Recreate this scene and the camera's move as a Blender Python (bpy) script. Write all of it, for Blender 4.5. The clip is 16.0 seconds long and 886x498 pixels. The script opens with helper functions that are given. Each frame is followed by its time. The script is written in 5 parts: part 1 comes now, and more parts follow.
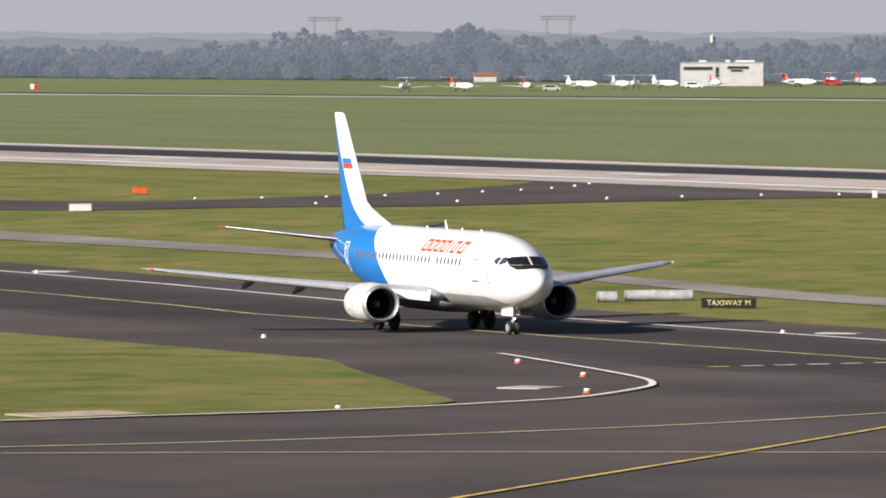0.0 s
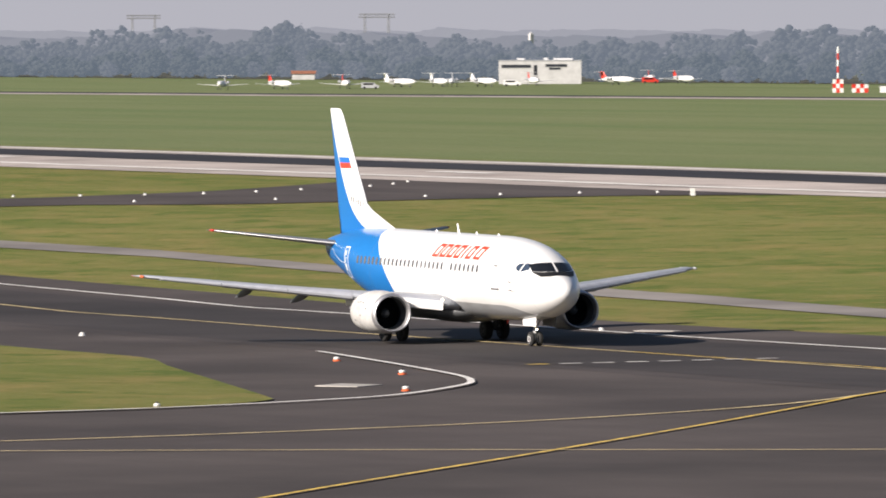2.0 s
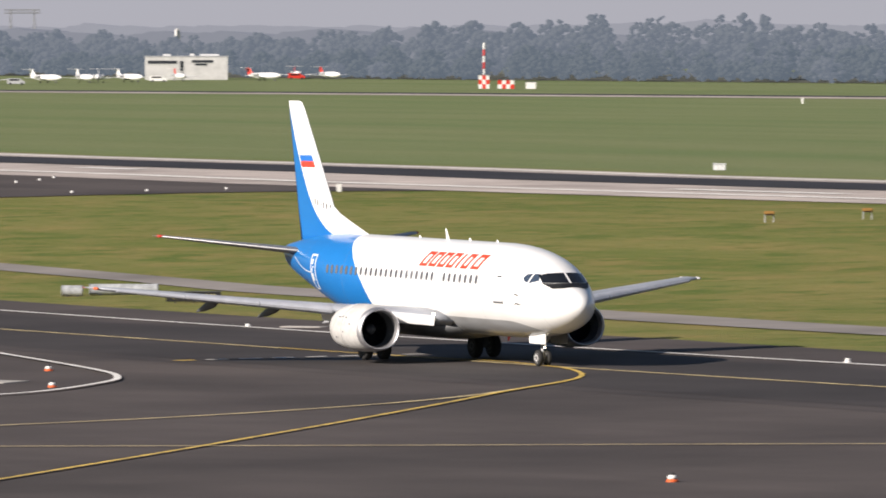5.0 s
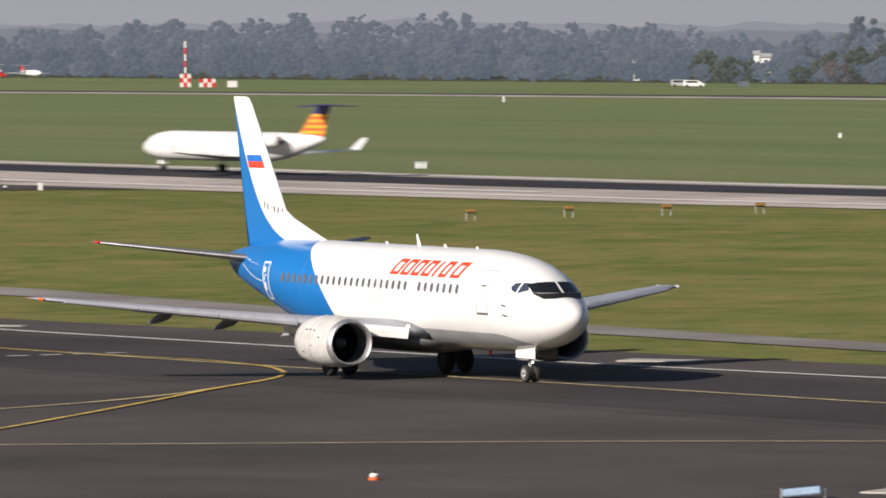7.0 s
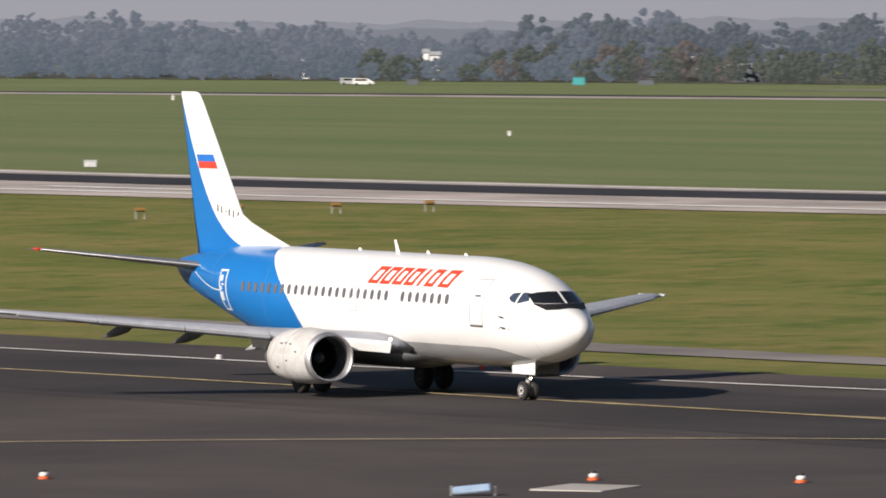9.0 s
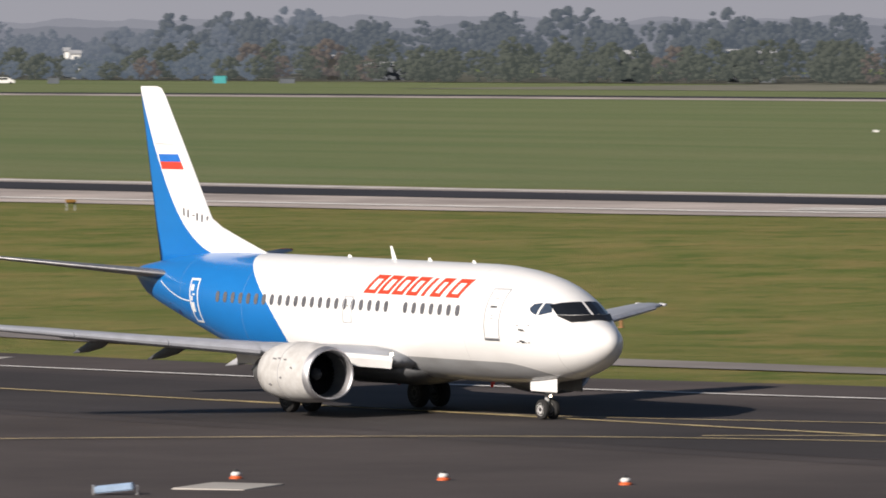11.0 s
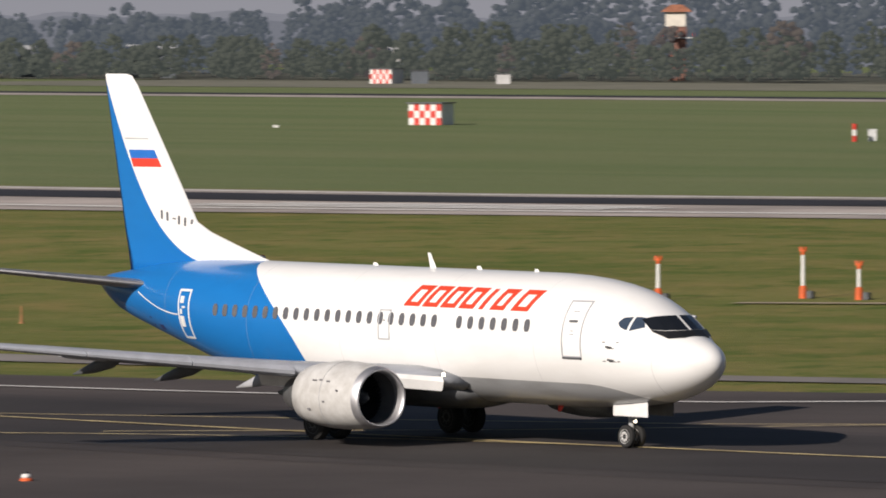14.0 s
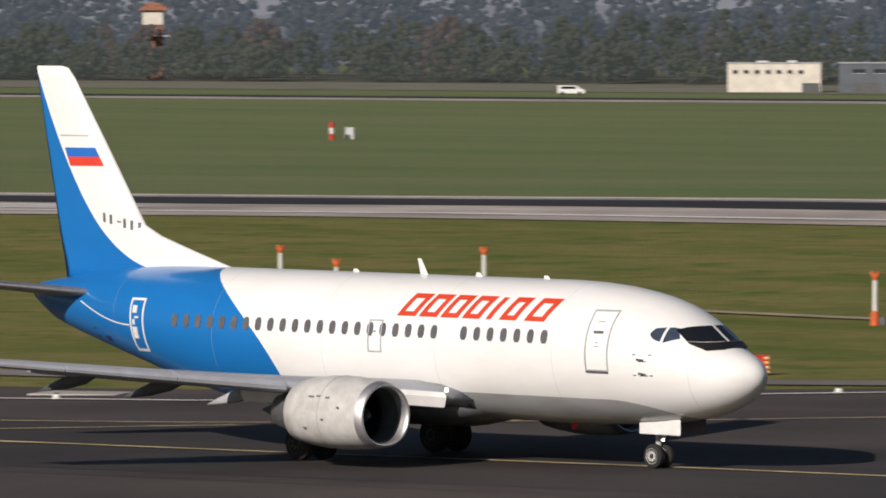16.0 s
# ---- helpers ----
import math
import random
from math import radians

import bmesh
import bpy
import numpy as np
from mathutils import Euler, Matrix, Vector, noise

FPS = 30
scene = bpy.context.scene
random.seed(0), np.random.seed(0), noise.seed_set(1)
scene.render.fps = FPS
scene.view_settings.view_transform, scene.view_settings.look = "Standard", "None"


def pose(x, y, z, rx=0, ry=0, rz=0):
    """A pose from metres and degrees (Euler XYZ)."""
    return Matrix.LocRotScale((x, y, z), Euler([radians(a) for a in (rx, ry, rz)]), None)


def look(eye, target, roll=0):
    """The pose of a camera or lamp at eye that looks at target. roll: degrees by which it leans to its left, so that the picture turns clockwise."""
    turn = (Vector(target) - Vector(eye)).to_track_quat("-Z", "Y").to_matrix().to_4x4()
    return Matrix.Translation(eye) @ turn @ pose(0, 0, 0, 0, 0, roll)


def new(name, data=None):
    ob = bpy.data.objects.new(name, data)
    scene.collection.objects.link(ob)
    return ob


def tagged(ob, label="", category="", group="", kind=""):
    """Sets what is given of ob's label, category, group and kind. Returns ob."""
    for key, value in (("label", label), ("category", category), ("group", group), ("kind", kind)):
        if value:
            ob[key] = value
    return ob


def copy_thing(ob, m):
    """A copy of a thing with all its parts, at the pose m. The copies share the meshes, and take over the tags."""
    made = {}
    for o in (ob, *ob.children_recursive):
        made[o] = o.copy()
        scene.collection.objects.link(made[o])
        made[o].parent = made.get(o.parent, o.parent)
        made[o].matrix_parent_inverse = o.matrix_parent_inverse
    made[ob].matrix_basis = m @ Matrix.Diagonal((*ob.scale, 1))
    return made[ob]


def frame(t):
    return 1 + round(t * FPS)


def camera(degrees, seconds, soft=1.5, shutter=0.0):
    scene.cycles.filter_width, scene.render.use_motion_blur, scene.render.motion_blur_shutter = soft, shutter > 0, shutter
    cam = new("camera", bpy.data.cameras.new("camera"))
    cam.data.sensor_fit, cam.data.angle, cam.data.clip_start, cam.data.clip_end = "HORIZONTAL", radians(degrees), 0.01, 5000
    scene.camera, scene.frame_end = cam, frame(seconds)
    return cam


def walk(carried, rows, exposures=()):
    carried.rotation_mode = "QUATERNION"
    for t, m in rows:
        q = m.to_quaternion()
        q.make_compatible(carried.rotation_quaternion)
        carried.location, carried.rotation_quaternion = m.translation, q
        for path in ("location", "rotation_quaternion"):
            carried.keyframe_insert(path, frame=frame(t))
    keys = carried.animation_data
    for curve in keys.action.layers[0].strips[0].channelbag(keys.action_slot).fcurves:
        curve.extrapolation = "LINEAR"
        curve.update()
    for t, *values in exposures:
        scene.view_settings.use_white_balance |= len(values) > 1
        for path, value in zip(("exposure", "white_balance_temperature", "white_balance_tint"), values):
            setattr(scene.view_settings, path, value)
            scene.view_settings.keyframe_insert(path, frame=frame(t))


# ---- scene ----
import collections

cam = camera(7.107, 16.0, soft=1.75, shutter=0.5)
EYE_Z = 13.067


def aim(az, tilt, roll):
    """Camera pose from bearing (right of +y), downward tilt and roll in degrees."""
    return pose(0, 0, EYE_Z, 90 - tilt, 0, -az) @ pose(0, 0, 0, 0, 0, roll)


CAMERA_ROWS = [
    (0.0, -57.430, 1.709, -0.08), (0.5, -57.109, 1.714, -0.07), (1.0, -56.757, 1.725, -0.07), (1.5, -56.379, 1.730, -0.06),
    (2.0, -55.971, 1.728, -0.08), (2.5, -55.558, 1.727, -0.06), (3.0, -55.177, 1.731, -0.06), (3.5, -54.785, 1.734, -0.06),
    (4.0, -54.272, 1.742, -0.02), (4.5, -53.726, 1.750, -0.02), (5.0, -53.131, 1.763, -0.03), (7.5, -50.121, 1.778, -0.03),
    (8.0, -49.484, 1.782, -0.03), (8.5, -48.798, 1.790, -0.05), (9.0, -48.081, 1.794, -0.06), (9.5, -47.369, 1.800, -0.07),
    (10.0, -46.676, 1.806, -0.07), (12.5, -42.940, 1.824, -0.14), (13.0, -42.174, 1.834, -0.09), (13.5, -41.236, 1.850, -0.12),
    (14.0, -40.386, 1.857, -0.08), (14.5, -39.371, 1.854, -0.07), (15.0, -38.330, 1.860, -0.08), (15.5, -37.274, 1.867, -0.06),
    (16.0, -36.189, 1.875, -0.03)]
walk(cam, [(t, aim(az, tilt, roll)) for t, az, tilt, roll in CAMERA_ROWS],
     exposures=[(0.0, 0.82, 6500, 16), (4.0, 0.80, 6500, 16), (7.5, 0.44, 6500, 16), (10.0, 0.44, 6500, 16), (12.5, 0.26, 6500, 16), (14.0, 0.14, 6500, 16), (16.0, -0.06, 6500, 16)])

# ---- light ----
SUN_X, SUN_Y = -0.05, 2.0          # shadow offset per metre of height
world = bpy.data.worlds.new("sky")
scene.world = world
world.use_nodes = True
wn = world.node_tree.nodes
sky = wn.new("ShaderNodeTexSky")
sky.sky_type = "NISHITA"
sky.sun_disc = False
sky.sun_elevation = math.atan2(1.0, math.hypot(SUN_X, SUN_Y))
sky.sun_rotation = math.atan2(-SUN_X, -SUN_Y)
sky.air_density, sky.dust_density, sky.ozone_density = 1.0, 0.6, 2.2
wn["Background"].inputs["Strength"].default_value = 0.041
world.node_tree.links.new(sky.outputs["Color"], wn["Background"].inputs["Color"])
sun = new("sun", bpy.data.lights.new("sun", "SUN"))
sun.data.energy, sun.data.angle, sun.data.color = 4.9, radians(0.6), (1.0, 0.93, 0.81)
sun.matrix_world = look((-SUN_X * 50, -SUN_Y * 50, 50), (0, 0, 0))


# ---- materials ----
def mat(name, base=(0.5, 0.5, 0.5), rough=0.6, metal=0.0, spread=0.12, scale=3.0, bump=0.0, bump_scale=40.0, coat=0.0, second=None, stretch=(1, 1, 1), emit=None):
    """Principled material: base colour varied at two scales, with optional second colour and bump."""
    m = bpy.data.materials.new(name)
    m.use_nodes = True
    nt = m.node_tree
    N, L = nt.nodes, nt.links
    b = N["Principled BSDF"]
    b.inputs["Roughness"].default_value = rough
    b.inputs["Metallic"].default_value = metal
    b.inputs["Coat Weight"].default_value = coat
    tc = N.new("ShaderNodeTexCoord")
    mp = N.new("ShaderNodeMapping")
    mp.inputs["Scale"].default_value = stretch
    L.new(tc.outputs["Object"], mp.inputs["Vector"])
    big = N.new("ShaderNodeTexNoise")
    big.inputs["Scale"].default_value = scale
    big.inputs["Detail"].default_value = 6
    big.inputs["Roughness"].default_value = 0.65
    L.new(mp.outputs["Vector"], big.inputs["Vector"])
    ramp = N.new("ShaderNodeValToRGB")
    c2 = second or tuple(c * (1 - spread * 2) for c in base)
    ramp.color_ramp.elements[0].color = (*c2, 1)
    ramp.color_ramp.elements[1].color = (*(tuple(min(1, c * (1 + spread)) for c in base)), 1)
    ramp.color_ramp.elements[0].position, ramp.color_ramp.elements[1].position = 0.32, 0.66
    L.new(big.outputs["Fac"], ramp.inputs["Fac"])
    fine = N.new("ShaderNodeTexNoise")
    fine.inputs["Scale"].default_value = bump_scale
    fine.inputs["Detail"].default_value = 4
    L.new(tc.outputs["Object"], fine.inputs["Vector"])
    mix = N.new("ShaderNodeMix")
    mix.data_type, mix.blend_type = "RGBA", "MULTIPLY"
    mix.inputs["Factor"].default_value = min(1, spread * 2)
    L.new(ramp.outputs["Color"], mix.inputs[6])
    L.new(fine.outputs["Fac"], mix.inputs[7])
    lift = N.new("ShaderNodeMix")
    lift.data_type, lift.blend_type = "RGBA", "MIX"
    lift.inputs["Factor"].default_value = 0.5
    L.new(ramp.outputs["Color"], lift.inputs[6])
    L.new(mix.outputs[2], lift.inputs[7])
    L.new(lift.outputs[2], b.inputs["Base Color"])
    if bump:
        bp = N.new("ShaderNodeBump")
        bp.inputs["Strength"].default_value = bump
        bp.inputs["Distance"].default_value = 0.02
        L.new(fine.outputs["Fac"], bp.inputs["Height"])
        L.new(bp.outputs["Normal"], b.inputs["Normal"])
    if emit:
        b.inputs["Emission Color"].default_value = (*emit[0], 1)
        b.inputs["Emission Strength"].default_value = emit[1]
    return m


def math_node(nt, op, a, b=None, c=None):
    n = nt.nodes.new("ShaderNodeMath")
    n.operation = op
    for i, v in enumerate((a, b, c)):
        if v is None:
            continue
        if isinstance(v, (int, float)):
            n.inputs[i].default_value = v
        else:
            nt.links.new(v, n.inputs[i])
    return n.outputs[0]


def mix_col(nt, fac, a, b):
    n = nt.nodes.new("ShaderNodeMix")
    n.data_type = "RGBA"
    for sock, v in ((n.inputs["Factor"], fac), (n.inputs[6], a), (n.inputs[7], b)):
        if isinstance(v, (int, float)):
            sock.default_value = v
        elif isinstance(v, tuple):
            sock.default_value = (*v, 1)
        else:
            nt.links.new(v, sock)
    return n.outputs[2]


def noise_fac(nt, vec, scale, detail=5, lo=0.35, hi=0.65, rough=0.6):
    n = nt.nodes.new("ShaderNodeTexNoise")
    n.inputs["Scale"].default_value, n.inputs["Detail"].default_value, n.inputs["Roughness"].default_value = scale, detail, rough
    nt.links.new(vec, n.inputs["Vector"])
    r = nt.nodes.new("ShaderNodeMapRange")
    r.inputs["From Min"].default_value, r.inputs["From Max"].default_value = lo, hi
    nt.links.new(n.outputs["Fac"], r.inputs["Value"])
    return r.outputs["Result"]


def coords(nt, scale=(1, 1, 1), rot=(0, 0, 0)):
    tc = nt.nodes.new("ShaderNodeTexCoord")
    mp = nt.nodes.new("ShaderNodeMapping")
    mp.inputs["Scale"].default_value = scale
    mp.inputs["Rotation"].default_value = rot
    nt.links.new(tc.outputs["Object"], mp.inputs["Vector"])
    return mp.outputs["Vector"]


def grass_material():
    m = bpy.data.materials.new("grass")
    m.use_nodes = True
    nt = m.node_tree
    b = nt.nodes["Principled BSDF"]
    b.inputs["Roughness"].default_value = 0.9
    b.inputs["Specular IOR Level"].default_value = 0.15
    v1 = coords(nt)
    v2 = coords(nt, (0.22, 1.0, 1.0), (0, 0, radians(10)))
    sep = nt.nodes.new("ShaderNodeSeparateXYZ")
    nt.links.new(v1, sep.inputs["Vector"])
    green = mix_col(nt, noise_fac(nt, v2, 0.06, 6), (0.114, 0.154, 0.030), (0.205, 0.208, 0.062))
    dry = mix_col(nt, noise_fac(nt, v1, 0.35, 6, 0.3, 0.7), (0.360, 0.275, 0.110), (0.230, 0.195, 0.062))
    patch = math_node(nt, "MULTIPLY", noise_fac(nt, v2, 0.11, 9, 0.42, 0.66, 0.75), 0.6)
    near = mix_col(nt, patch, green, dry)
    near = mix_col(nt, math_node(nt, "MULTIPLY", noise_fac(nt, v1, 0.13, 9, 0.49, 0.60, 0.72), 0.7), near, (0.300, 0.225, 0.085))
    near = mix_col(nt, math_node(nt, "MULTIPLY", noise_fac(nt, v1, 0.21, 7, 0.52, 0.62, 0.7), 0.8), near, (0.085, 0.135, 0.022))
    # Greener far grass, with distance haze painted in as a paler, bluer tone.
    hazed_green = mix_col(nt, noise_fac(nt, v2, 0.035, 6), (0.146, 0.196, 0.082), (0.204, 0.228, 0.112))
    hazed_green = mix_col(nt, math_node(nt, "MULTIPLY", patch, 0.25), hazed_green, (0.240, 0.215, 0.110))
    beyond = nt.nodes.new("ShaderNodeMapRange")
    beyond.inputs["From Min"].default_value, beyond.inputs["From Max"].default_value = 395, 418
    nt.links.new(sep.outputs[1], beyond.inputs["Value"])
    col = mix_col(nt, beyond.outputs["Result"], near, hazed_green)
    tuft = noise_fac(nt, v1, 1.1, 8, 0.28, 0.72, 0.8)
    col = mix_col(nt, math_node(nt, "MULTIPLY", tuft, 0.42), col, (0.052, 0.074, 0.016))
    streak = noise_fac(nt, v2, 0.5, 4, 0.52, 0.75)
    col = mix_col(nt, math_node(nt, "MULTIPLY", streak, 0.22), col, (0.085, 0.115, 0.022))
    nt.links.new(col, b.inputs["Base Color"])
    bp = nt.nodes.new("ShaderNodeBump")
    bp.inputs["Strength"].default_value, bp.inputs["Distance"].default_value = 0.6, 0.12
    nt.links.new(tuft, bp.inputs["Height"])
    nt.links.new(bp.outputs["Normal"], b.inputs["Normal"])
    return m


def paving_material(name, base, joint=0.0, streak=0.3, spots=0.2):
    """Asphalt or concrete: broad stains, long streaks along the traffic and fine grit."""
    m = bpy.data.materials.new(name)
    m.use_nodes = True
    nt = m.node_tree
    b = nt.nodes["Principled BSDF"]
    b.inputs["Roughness"].default_value = 0.85
    b.inputs["Specular IOR Level"].default_value = 0.3
    v1 = coords(nt)
    v2 = coords(nt, (0.05, 1.0, 1.0), (0, 0, radians(10.5)))
    dark = tuple(c * 0.62 for c in base)
    light = tuple(min(1, c * 1.28) for c in base)
    col = mix_col(nt, noise_fac(nt, v1, 0.06, 7), dark, light)
    col = mix_col(nt, math_node(nt, "MULTIPLY", noise_fac(nt, v2, 0.35, 5, 0.4, 0.7), streak), col, dark)
    grit = noise_fac(nt, v1, 9.0, 3, 0.3, 0.7)
    col = mix_col(nt, math_node(nt, "MULTIPLY", grit, spots), col, tuple(c * 0.75 for c in base))
    if joint:
        br = nt.nodes.new("ShaderNodeTexBrick")
        br.offset, br.inputs["Scale"].default_value = 0.0, 1.0
        br.inputs["Brick Width"].default_value, br.inputs["Row Height"].default_value = joint, joint
        br.inputs["Mortar Size"].default_value = 0.05
        nt.links.new(v1, br.inputs["Vector"])
        col = mix_col(nt, br.outputs["Fac"], col, dark)
    nt.links.new(col, b.inputs["Base Color"])
    bp = nt.nodes.new("ShaderNodeBump")
    bp.inputs["Strength"].default_value, bp.inputs["Distance"].default_value = 0.3, 0.01
    nt.links.new(grit, bp.inputs["Height"])
    nt.links.new(bp.outputs["Normal"], b.inputs["Normal"])
    return m


def livery_material(name, region):
    """Airline paint: white with blue tail and grey belly for the body, white and blue for the fin, by place on the aircraft."""
    m = bpy.data.materials.new(name)
    m.use_nodes = True
    nt = m.node_tree
    b = nt.nodes["Principled BSDF"]
    b.inputs["Roughness"].default_value, b.inputs["Coat Weight"].default_value, b.inputs["Coat Roughness"].default_value = 0.32, 0.4, 0.12
    tc = nt.nodes.new("ShaderNodeTexCoord")
    sep = nt.nodes.new("ShaderNodeSeparateXYZ")
    nt.links.new(tc.outputs["Object"], sep.inputs["Vector"])
    x, y, z = sep.outputs
    v = coords(nt, (0.35, 1, 1))
    grime = noise_fac(nt, v, 1.6, 7, 0.45, 0.8)
    white = mix_col(nt, math_node(nt, "MULTIPLY", grime, 0.35), (0.80, 0.80, 0.79), (0.62, 0.61, 0.58))
    blue = mix_col(nt, math_node(nt, "MULTIPLY", grime, 0.3), (0.006, 0.155, 0.46), (0.006, 0.11, 0.34))
    grey = mix_col(nt, grime, (0.36, 0.37, 0.38), (0.26, 0.26, 0.26))
    if region == "body":
        u = math_node(nt, "MAXIMUM", math_node(nt, "SUBTRACT", z, 2.44), -0.6)
        edge = math_node(nt, "SUBTRACT", math_node(nt, "SUBTRACT", -13.54, math_node(nt, "MULTIPLY", u, 0.42)), math_node(nt, "MULTIPLY", math_node(nt, "MULTIPLY", u, u), 0.35))
        isblue = math_node(nt, "LESS_THAN", x, edge)
        fwd = math_node(nt, "MAXIMUM", math_node(nt, "SUBTRACT", x, -0.6), 0.0)
        line = math_node(nt, "SUBTRACT", 2.02, math_node(nt, "MULTIPLY", math_node(nt, "MULTIPLY", fwd, fwd), 0.085))
        isgrey = math_node(nt, "LESS_THAN", z, line)
        seam = math_node(nt, "LESS_THAN", math_node(nt, "ABSOLUTE", math_node(nt, "SUBTRACT", math_node(nt, "FRACT", math_node(nt, "DIVIDE", x, 4.6)), 0.5)), 0.0022)
        col = mix_col(nt, isgrey, white, grey)
        col = mix_col(nt, isblue, col, blue)
        col = mix_col(nt, math_node(nt, "MULTIPLY", seam, 0.35), col, (0.3, 0.3, 0.3))
        tail = math_node(nt, "LESS_THAN", x, -25.4)
        col = mix_col(nt, tail, col, (0.08, 0.09, 0.11))
    else:
        u = math_node(nt, "POWER", math_node(nt, "MAXIMUM", math_node(nt, "SUBTRACT", z, 4.98), 0.0), 0.47)
        edge = math_node(nt, "SUBTRACT", -20.1, math_node(nt, "MULTIPLY", u, 2.52))
        col = mix_col(nt, math_node(nt, "LESS_THAN", x, edge), white, blue)
    nt.links.new(col, b.inputs["Base Color"])
    return m


GRASS = grass_material()
ASPHALT = paving_material("asphalt", (0.069, 0.057, 0.053))
TAXI_DARK = paving_material("dark_asphalt", (0.042, 0.036, 0.035), streak=0.6)
ROAD_GREY = paving_material("grey_asphalt", (0.235, 0.215, 0.20))
CONCRETE = paving_material("concrete", (0.45, 0.395, 0.36), joint=7.5)
RUBBER = paving_material("rubbered_asphalt", (0.026, 0.026, 0.032), streak=0.5)
PALE_SLAB = paving_material("pale_slab", (0.42, 0.40, 0.37))
YELLOW = mat("yellow_line", (0.78, 0.53, 0.09), 0.8, spread=0.25, scale=0.8, bump_scale=6, second=(0.34, 0.24, 0.05))
PALE_YELLOW = mat("worn_yellow_line", (0.66, 0.53, 0.27), 0.8, spread=0.25, scale=0.6, bump_scale=6, second=(0.36, 0.28, 0.14))
WHITE_LINE = mat("white_line", (0.62, 0.60, 0.56), 0.8, spread=0.2, scale=0.5, bump_scale=6, second=(0.38, 0.36, 0.34))
BRIGHT_LINE = mat("fresh_white_line", (0.80, 0.78, 0.74), 0.75, spread=0.12, scale=0.4, bump_scale=6, second=(0.62, 0.60, 0.56))
BODY = livery_material("aircraft_paint", "body")
FIN = livery_material("fin_paint", "fin")
WHITE = mat("white_paint", (0.78, 0.78, 0.77), 0.35, spread=0.06, scale=1.2, coat=0.3)
GREY = mat("grey_paint", (0.42, 0.43, 0.45), 0.4, spread=0.1, scale=1.5)
DARK_GREY = mat("dark_grey_paint", (0.10, 0.105, 0.11), 0.5, spread=0.15, scale=2)
WING_TOP = mat("wing_grey", (0.33, 0.35, 0.39), 0.4, spread=0.1, scale=0.8, stretch=(1, 0.4, 1))
METAL = mat("bare_metal", (0.58, 0.58, 0.60), 0.5, 0.9, spread=0.06, scale=3)
DULL_METAL = mat("dull_metal", (0.45, 0.45, 0.46), 0.45, 0.9, spread=0.1, scale=3)
BLACK = mat("black", (0.012, 0.012, 0.013), 0.5, spread=0.1)
TYRE = mat("tyre_rubber", (0.02, 0.02, 0.02), 0.85, spread=0.2, scale=6, bump=0.3)
GLASS_DARK = mat("dark_glass", (0.012, 0.014, 0.018), 0.06, spread=0.05)
WINDOW = mat("cabin_window", (0.12, 0.12, 0.13), 0.2, spread=0.1)
RED = mat("red_paint", (0.56, 0.032, 0.018), 0.45, spread=0.1)
FLAG_BLUE = mat("flag_blue", (0.02, 0.15, 0.52), 0.4, spread=0.05)
FLAG_RED = mat("flag_red", (0.70, 0.06, 0.035), 0.4, spread=0.05)
ORANGE = mat("orange_paint", (0.66, 0.12, 0.03), 0.5, spread=0.12)
LAMP = mat("lit_lamp", (0.9, 0.85, 0.7), 0.2, emit=((1.0, 0.86, 0.6), 6.0))
GOLD = mat("gold_paint", (0.80, 0.36, 0.03), 0.4, spread=0.08)
NAVY = mat("navy_paint", (0.03, 0.03, 0.14), 0.4, spread=0.08)


# ---- building helpers ----
def part(name, bm, material, parent=None, label="", smooth=False):
    """Link a bmesh as one mesh object under a thing or a part."""
    me = bpy.data.meshes.new(name)
    if smooth:
        for f in bm.faces:
            f.smooth = True
    bm.to_mesh(me)
    bm.free()
    for mt in (material if isinstance(material, (list, tuple)) else [material]):
        me.materials.append(mt)
    ob = new(name, me)
    if parent:
        ob.parent = parent
    if label:
        tagged(ob, label)
    return ob


def box(bm, c, s, bevel=0.0, m=None):
    """A box of size s round c, its edges bevelled, under the pose m."""
    r = bmesh.ops.create_cube(bm, size=1.0, matrix=(m or Matrix()) @ Matrix.Translation(c) @ Matrix.Diagonal((*s, 1)))
    if bevel:
        es = list({e for v in r["verts"] for e in v.link_edges})
        bmesh.ops.bevel(bm, geom=es, offset=bevel, segments=2, affect="EDGES")


def lathe(bm, rows, seg=24, axis="z", m=None, squash=None):
    """A turned form from rows of (height, radius) along an axis."""
    rings = []
    for h, r in rows:
        ring = []
        for i in range(seg):
            a = 2 * math.pi * i / seg
            p, q = r * math.cos(a), r * math.sin(a)
            co = Vector((p, q, h) if axis == "z" else (h, p, q) if axis == "x" else (q, h, p))
            if squash:
                co = squash(co)
            ring.append(bm.verts.new((m @ co) if m else co))
        rings.append(ring)
    for a, b in zip(rings, rings[1:]):
        for i in range(seg):
            j = (i + 1) % seg
            bm.faces.new((a[i], a[j], b[j], b[i]))
    for ring, flip in ((rings[0], True), (rings[-1], False)):
        bm.faces.new(ring[::-1] if flip else ring)
    return rings


def tube(bm, p, q, r0, r1=None, seg=10):
    """A round bar from p to q."""
    p, q = Vector(p), Vector(q)
    d = q - p
    m = Matrix.Translation(p) @ d.to_track_quat("Z", "Y").to_matrix().to_4x4()
    lathe(bm, [(0, r0), (d.length, r0 if r1 is None else r1)], seg, m=m)


